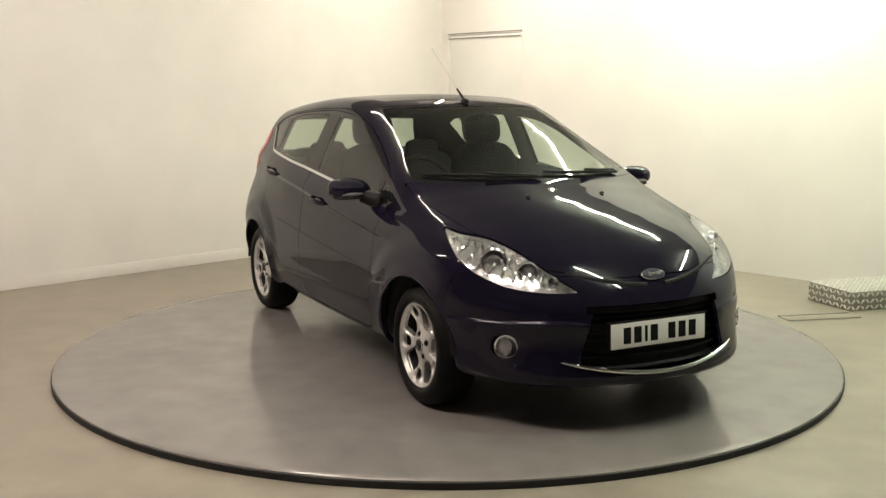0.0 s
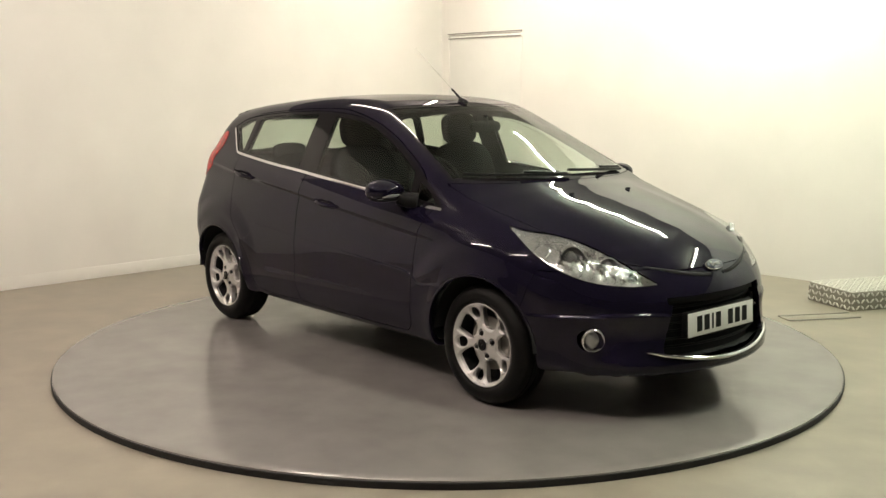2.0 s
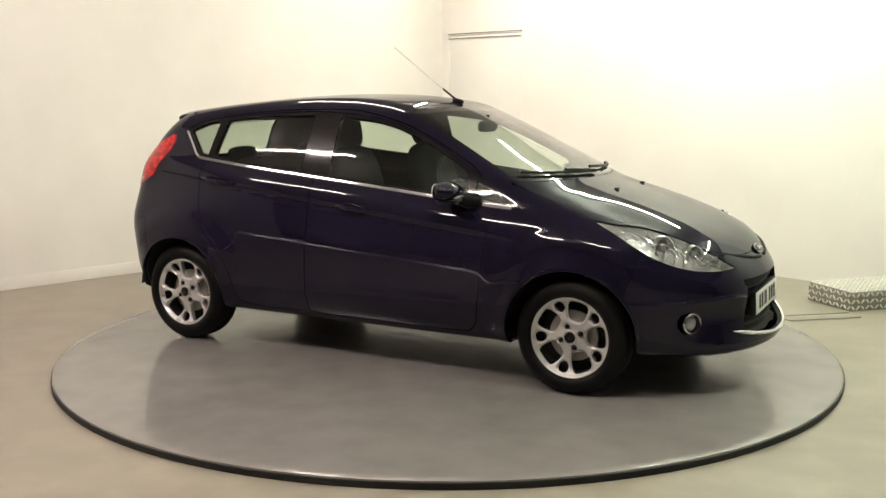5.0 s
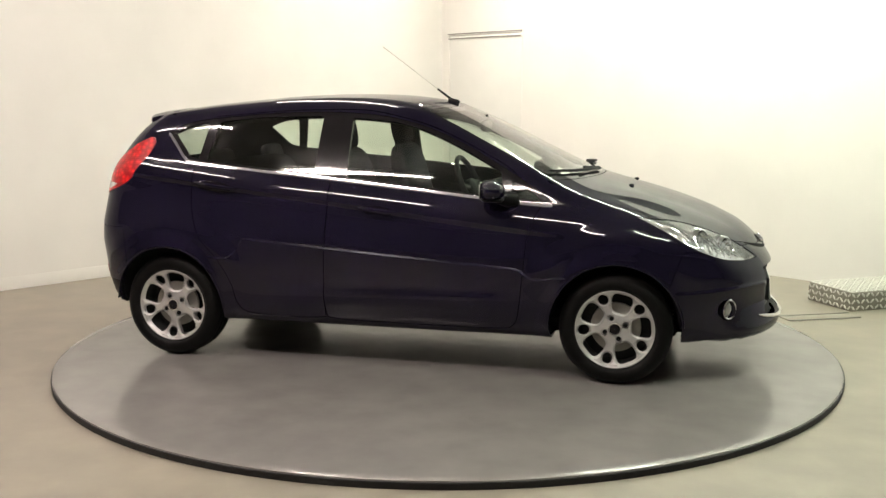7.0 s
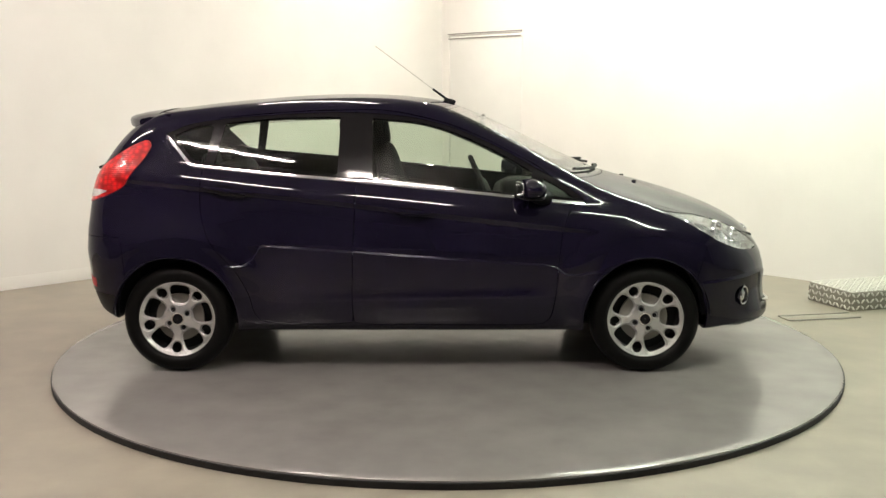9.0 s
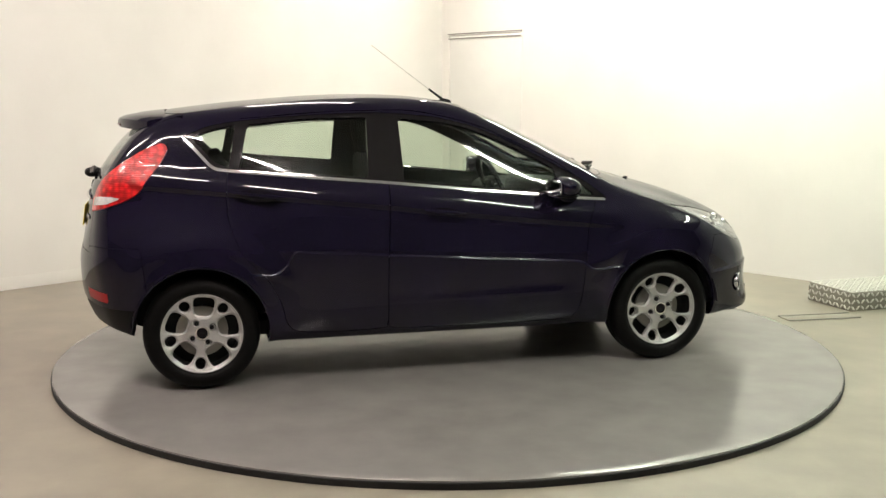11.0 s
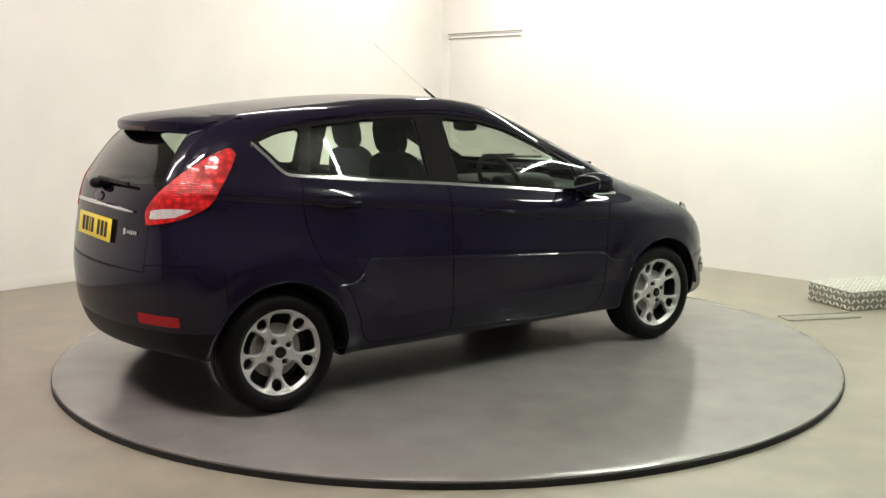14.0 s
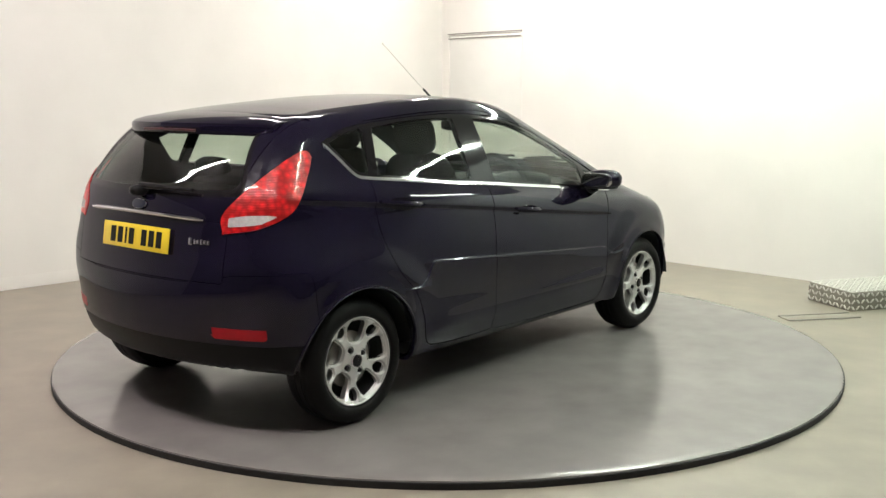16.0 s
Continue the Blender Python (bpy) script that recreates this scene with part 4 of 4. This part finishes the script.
rb = part("rear_badge", bm, M_CHROME, car, "chrome-edged blue oval badge")
bm = bmesh.new()
oval(bm, 0.051, 0.0215, 0.002, m @ pose(0, 0, 0.0076))
part("badge_face", bm, M_BLUEBADGE, rb)
p = on_end(-0.43, 0.865, False)
m = facing(p + normal_at(p) * 0.003, normal_at(p))
bm = bmesh.new()
for a, w, h in ((-0.055, 0.022, 0.030), (-0.03, 0.012, 0.018), (-0.012, 0.015, 0.016), (0.008, 0.014, 0.022), (0.028, 0.016, 0.016), (0.047, 0.014, 0.018)):
    box(bm, (w, h, 0.003), bevel=0.001, m=m @ pose(a, 0, 0))
part("tailgate_lettering", bm, M_CHROME, tailgate, "small chrome script mark")

bm = bmesh.new()
blob(bm, (0.10, 0.07, 0.055), pose(*on_end(0, 1.062, False, 0.022)), e=0.8, n=8)
tube(bm, [on_end(y, 1.075 + 0.01 * math.cos(y * 3), False, 0.032) for y in np.linspace(0.0, -0.36, 9)], [0.014] * 4 + [0.009] * 5, 8)
part("rear_wiper", bm, M_BLACK, car, "black rear wiper arm")


def spoiler():
    """Roof-edge wing, bowed in plan, with a thick rear lip."""
    ys = np.linspace(-0.545, 0.545, 41)
    prof = [(0.0, 0.004), (0.45, 0.010), (0.85, 0.006), (0.97, -0.003), (1.0, -0.018), (0.97, -0.048), (0.90, -0.056), (0.80, -0.044), (0.2, -0.035)]
    bm = bmesh.new()
    rows = []
    for y in ys:
        edge = float(step(0.545, 0.455, abs(y)))
        x0 = -1.40 + 0.05 * y * y
        x1 = -1.655 + 0.52 * y * y + 0.25 * y ** 4
        row = []
        for d, h in prof:
            x = x0 + (x1 - x0) * d
            z = TOP(x0) - (x0 - x) * 0.16 - 0.085 * y * y - 0.30 * abs(y) ** 5 + h * (0.55 + 0.45 * edge)
            row.append(bm.verts.new((x, y, float(z))))
        rows.append(row)
    for a, b in zip(rows, rows[1:]):
        for k in range(len(prof)):
            bm.faces.new((a[k], a[(k + 1) % len(prof)], b[(k + 1) % len(prof)], b[k]))
    bm.faces.new(rows[0])
    bm.faces.new(rows[-1][::-1])
    return mesh_from(bm)


sp = part("roof_spoiler", spoiler(), M_PAINT, car, "navy roof spoiler over the rear window")
bm = bmesh.new()
tube(bm, [(-1.649 + 0.52 * y * y, y, float(TOP(-1.40)) - 0.072 - 0.085 * y * y) for y in np.linspace(-0.2, 0.2, 11)], 0.007, 8)
part("brake_light", bm, M_DIMRED, sp, "dark red high brake light")

# ---------------------------------------------------------------- doors' handles, mirrors
for sd in (-1, 1):
    for x0, x1, dz in ((-0.105, 0.105, -0.095), (-1.075, -0.82, -0.115)):
        zc = [0.892 if x0 > -0.5 else 1.003, 0.871 if x0 > -0.5 else 0.975]
        bm = bmesh.new()
        pts = [on_flank(x, zc[0] + (zc[1] - zc[0]) * k, sd, o) for x, k, o in zip(np.linspace(x0, x1, 7), np.linspace(0, 1, 7), (0.004, 0.024, 0.032, 0.034, 0.032, 0.024, 0.004))]
        tube(bm, pts, [0.010, 0.012, 0.0135, 0.0135, 0.0135, 0.012, 0.010], 10)
        part("door_handle", bm, M_PAINT, car, "body-coloured pull handle")
        xm, zm = (x0 + x1) / 2, sum(zc) / 2 - 0.004
        q = on_flank(xm, zm, sd)
        bm = bmesh.new()
        n_ = normal_at(q)
        tilt = math.degrees(math.atan2(zc[1] - zc[0], x1 - x0))
        # flat black oval in place of a hollow: the scoop's shade as colour
        oval(bm, (x1 - x0) * 0.40, 0.030, 0.0025, facing(q, n_) @ pose(0, 0, 0, 0, 0, tilt * (-sd)))
        part("handle_scoop_shade", bm, M_GLOSSBLACK, car, "black oval standing for the shaded scoop behind the handle")
    bm = bmesh.new()
    place = pose(0.628, sd * 0.902, 1.006, 0, 0, sd * -10)
    blob(bm, (0.13, 0.238, 0.108), place, e=0.70, n=18)
    back = place.inverted()
    for v in bm.verts:
        # the shell thins towards its nose and hangs lower at the inner end
        q = back @ v.co
        front = max(0.0, q.x / 0.0675)
        inner = max(0.0, -sd * q.y / 0.119)
        q.z = q.z * (1 - 0.30 * front) - 0.006 * front - 0.016 * inner
        q.y = q.y * (1 - 0.12 * front)
        v.co = place @ q
    mirror = part("door_mirror", bm, M_PAINT, car, "navy door mirror with a clear repeater strip")
    bm = bmesh.new()
    tube(bm, [(0.715, sd * 0.765, 0.945), (0.68, sd * 0.80, 0.950), (0.645, sd * 0.84, 0.965)], [0.042, 0.040, 0.036], 12)
    part("mirror_stalk", bm, M_BLACK, mirror)
    bm = bmesh.new()
    blob(bm, (0.012, 0.185, 0.082), pose(0.567, sd * 0.905, 1.003, 0, 0, sd * -8), e=0.6, n=12)
    part("mirror_glass", bm, M_MIRROR, mirror, "reflective mirror glass")
    bm = bmesh.new()
    blob(bm, (0.118, 0.195, 0.026), pose(0.626, sd * 0.898, 0.960, 0, 0, sd * -12), e=0.7, n=10)
    part("mirror_base", bm, M_BLACK, mirror)
    bm = bmesh.new()
    tube(bm, [place @ Vector((0.062 - 0.06 * abs(k) ** 2.5, sd * 0.108 * k, -0.026)) for k in np.linspace(-0.55, 1.0, 9)], [0.004, 0.007, 0.009, 0.010, 0.010, 0.010, 0.010, 0.009, 0.006], 8)
    part("side_repeater", bm, M_BULB, mirror, "clear repeater strip along the mirror")

# ---------------------------------------------------------------- aerial, wipers, washer jets
bm = bmesh.new()
blob(bm, (0.075, 0.035, 0.03), pose(0.205, 0, float(on_top(0.205, 0).z) + 0.008, 0, 12, 0), e=0.8, n=8)
base = part("aerial", bm, M_BLACK, car, "thin roof aerial leaning back")
bm = bmesh.new()
tube(bm, [(0.205, 0, 1.443), (0.105, 0, 1.515)], [0.008, 0.006], 8)
part("aerial_foot", bm, M_BLACK, base)
bm = bmesh.new()
tube(bm, [(0.105, 0, 1.515), (-0.228, 0, 1.762)], 0.0024, 6)
part("aerial_mast", bm, M_STUD, base, "thin pale mast")
bm = bmesh.new()
blob(bm, (0.012, 0.010, 0.010), pose(-0.228, 0, 1.762), e=1.0, n=5)
part("aerial_tip", bm, M_STUD, base)
for y0, y1 in ((-0.60, -0.02), (0.02, 0.55)):
    bm = bmesh.new()
    ys = np.linspace(y0, y1, 12)
    tube(bm, [on_top(1.055 - 0.42 * y * y - 0.05 * (y1 - y) / (y1 - y0) + 0.02, y, 0.014) for y in ys], 0.008, 6)
    w = part("wiper", bm, M_BLACK, car, "black windscreen wiper")
    bm = bmesh.new()
    ym = (y0 + y1) / 2
    tube(bm, [on_top(1.07 - 0.42 * y1 * y1, y1 - 0.02, 0.015), on_top(1.065 - 0.42 * ym * ym - 0.01, ym, 0.032)], [0.012, 0.007], 8)
    part("wiper_arm", bm, M_BLACK, w)
for y in (-0.22, 0.22):
    bm = bmesh.new()
    blob(bm, (0.03, 0.02, 0.014), pose(*on_top(1.27, y, 0.004)), e=0.8, n=6)
    part("washer_jet", bm, M_BLACK, car)

# ---------------------------------------------------------------- inside
def seat(y, dx):
    """Front seat with backrest and head restraint."""
    bm = bmesh.new()
    blob(bm, (0.52, 0.50, 0.20), pose(0.06 + dx, y, 0.56, 0, -6, 0), e=0.5, n=12)
    st = part("front_seat", bm, M_CLOTH, car, "charcoal fabric front seat")
    bm = bmesh.new()
    blob(bm, (0.15, 0.48, 0.66), pose(-0.235 + dx, y, 0.86, 0, -14, 0), e=0.55, n=14)
    part("seat_back", bm, M_CLOTH, st)
    bm = bmesh.new()
    blob(bm, (0.095, 0.265, 0.20), pose(-0.325 + dx, y, 1.265, 0, -10, 0), e=0.62, n=14)
    part("head_restraint", bm, M_CLOTH, st)
    for o in (-0.07, 0.07):
        bm = bmesh.new()
        tube(bm, [(-0.30 + dx, y + o, 1.13), (-0.318 + dx, y + o, 1.21)], 0.006, 6)
        part("restraint_post", bm, M_STEEL, st)


for y, dx in ((-0.35, -0.03), (0.35, 0.10)):
    seat(y, dx)
bm = bmesh.new()
blob(bm, (0.50, 1.20, 0.20), pose(-0.72, 0, 0.58), e=0.4, n=12)
bench = part("rear_bench", bm, M_CLOTH, car, "charcoal fabric rear bench")
bm = bmesh.new()
blob(bm, (0.14, 1.18, 0.56), pose(-1.03, 0, 0.83, 0, -20, 0), e=0.4, n=12)
part("bench_back", bm, M_CLOTH, bench)
for y in (-0.36, 0.36):
    bm = bmesh.new()
    blob(bm, (0.08, 0.25, 0.12), pose(-1.13, y, 1.105, 0, -14, 0), e=0.6, n=12)
    part("head_restraint", bm, M_CLOTH, bench)
bm = bmesh.new()
blob(bm, (0.62, 1.30, 0.34), pose(0.78, 0, 0.80), e=0.45, n=16)
dash = part("dashboard", bm, M_TRIMDARK, car, "charcoal dashboard")
bm = bmesh.new()
blob(bm, (0.22, 0.36, 0.12), pose(0.60, -0.36, 0.965), e=0.7, n=12)
part("instrument_hood", bm, M_TRIMDARK, dash)
bm = bmesh.new()
m = pose(0.40, -0.36, 0.965, 0, 65, 0)
tube(bm, [m @ Vector((0.185 * math.cos(q), 0.185 * math.sin(q), 0)) for q in np.linspace(0, 2 * math.pi, 33)], 0.015, 8)
wheel_ring = part("steering_wheel", bm, M_TRIMDARK, car, "black steering wheel")
bm = bmesh.new()
blob(bm, (0.13, 0.15, 0.06), m @ pose(0.01, 0, 0.0), e=0.7, n=10)
for q in (0.15, math.pi - 0.15, -math.pi / 2):
    q += math.pi / 2
    tube(bm, [m @ Vector((0.05 * math.cos(q), 0.05 * math.sin(q), 0)), m @ Vector((0.183 * math.cos(q), 0.183 * math.sin(q), 0))], 0.014, 6)
part("wheel_boss", bm, M_TRIMDARK, wheel_ring)
bm = bmesh.new()
blob(bm, (0.035, 0.23, 0.07), pose(0.40, 0, 1.300), e=0.6, n=12)
tube(bm, [(0.41, 0, 1.31), (0.40, 0, 1.365)], 0.012, 6)
part("interior_mirror", bm, M_BLACK, car, "black interior mirror")
bm = bmesh.new()
box(bm, (0.46, 1.05, 0.02), (-1.40, 0, 1.02), bevel=0.006)
part("parcel_shelf", bm, M_TRIMDARK, car)

for sd in (-1, 1):
    bm = bmesh.new()
    tube(bm, [(1.505 + 0.022 * math.cos(q), sd * (0.60 + 0.022 * math.sin(q)), 0.27 + 0.10 * q / 31.4) for q in np.linspace(0, 31.4, 60)], 0.005, 5)
    part("bumper_strut_coil", bm, M_STUD, car, "pale coil behind the front wheel")

# ---------------------------------------------------------------- tread-plate box and floor channel by the wall
BOX = pose(2.822, 0.972, FLOOR, 0, 0, 18)
BW, BD, BH = 0.80, 0.46, 0.135
crate = thing("tread_plate_box", "low grey steel tread-plate box on the floor", "metal box", BOX)
bm = bmesh.new()
box(bm, (BW, BD, BH), (BW / 2, BD / 2, BH / 2), bevel=0.004)
part("casing", bm, M_CASING, crate)


def studs(m, w, h):
    """Raised lozenges of tread plate over a panel w by h, crossed in turn."""
    bm = bmesh.new()
    nx, ny = max(1, round(w / 0.040)), max(1, round(h / 0.040))
    sx, sy = w / nx, h / ny
    for i in range(nx):
        for j in range(ny):
            a = radians(45 if (i + j) % 2 else -45)
            mm = m @ pose((i + 0.5) * sx, (j + 0.5) * sy, 0.0, 0, 0, math.degrees(a))
            rim = [bm.verts.new(mm @ Vector((0.021 * math.cos(q), 0.0085 * math.sin(q), 0.0005))) for q in np.arange(8) * math.pi / 4]
            cap = [bm.verts.new(mm @ Vector((0.016 * math.cos(q), 0.0052 * math.sin(q), 0.005))) for q in np.arange(8) * math.pi / 4]
            for k in range(8):
                bm.faces.new((rim[k], rim[(k + 1) % 8], cap[(k + 1) % 8], cap[k]))
            bm.faces.new(cap)
    return bm


for nm, m, w, h in (("front_tread", pose(0, 0, 0, 90, 0, 0), BW, BH), ("side_tread", pose(0, BD, 0, 90, 0, -90), BD, BH), ("top_tread", pose(0, 0, BH), BW, BD)):
    ob = part(nm, studs(m, w, h), M_STUD, crate, "raised tread bars")
    tagged(ob, kind="stuff")
channel = thing("floor_channel", "narrow grey steel cable channel lying on the floor", "cable channel", pose(2.28, 0.742, FLOOR + 0.0005, 0, 0, 11.5))
bm = bmesh.new()
box(bm, (0.52, 0.11, 0.006), (0.26, 0, 0.003), bevel=0.001)
part("cover", bm, M_FLOOR, channel)
for y, x0 in ((-0.069, 0.0), (0.069, 0.0)):
    bm = bmesh.new()
    box(bm, (0.53, 0.016, 0.010), (0.265, y, 0.005), bevel=0.002)
    part("edge_rail", bm, M_RAIL, channel)


def motions():
    rows_car, rows_table = [], []
    for i in range(33):
        t = i * 0.5
        th = -62.756 + 6.8534 * t + 0.00999 * t * t
        c, s = math.cos(radians(th)), math.sin(radians(th))
        rows_car.append((t, pose(OX * c - OY * s, OX * s + OY * c, 0.0, 0, 0, th)))
        rows_table.append((t, pose(0.0, -0.006, DECK, 0, 0, th)))
    walk(car, rows_car)
    walk(turntable, rows_table)


motions()
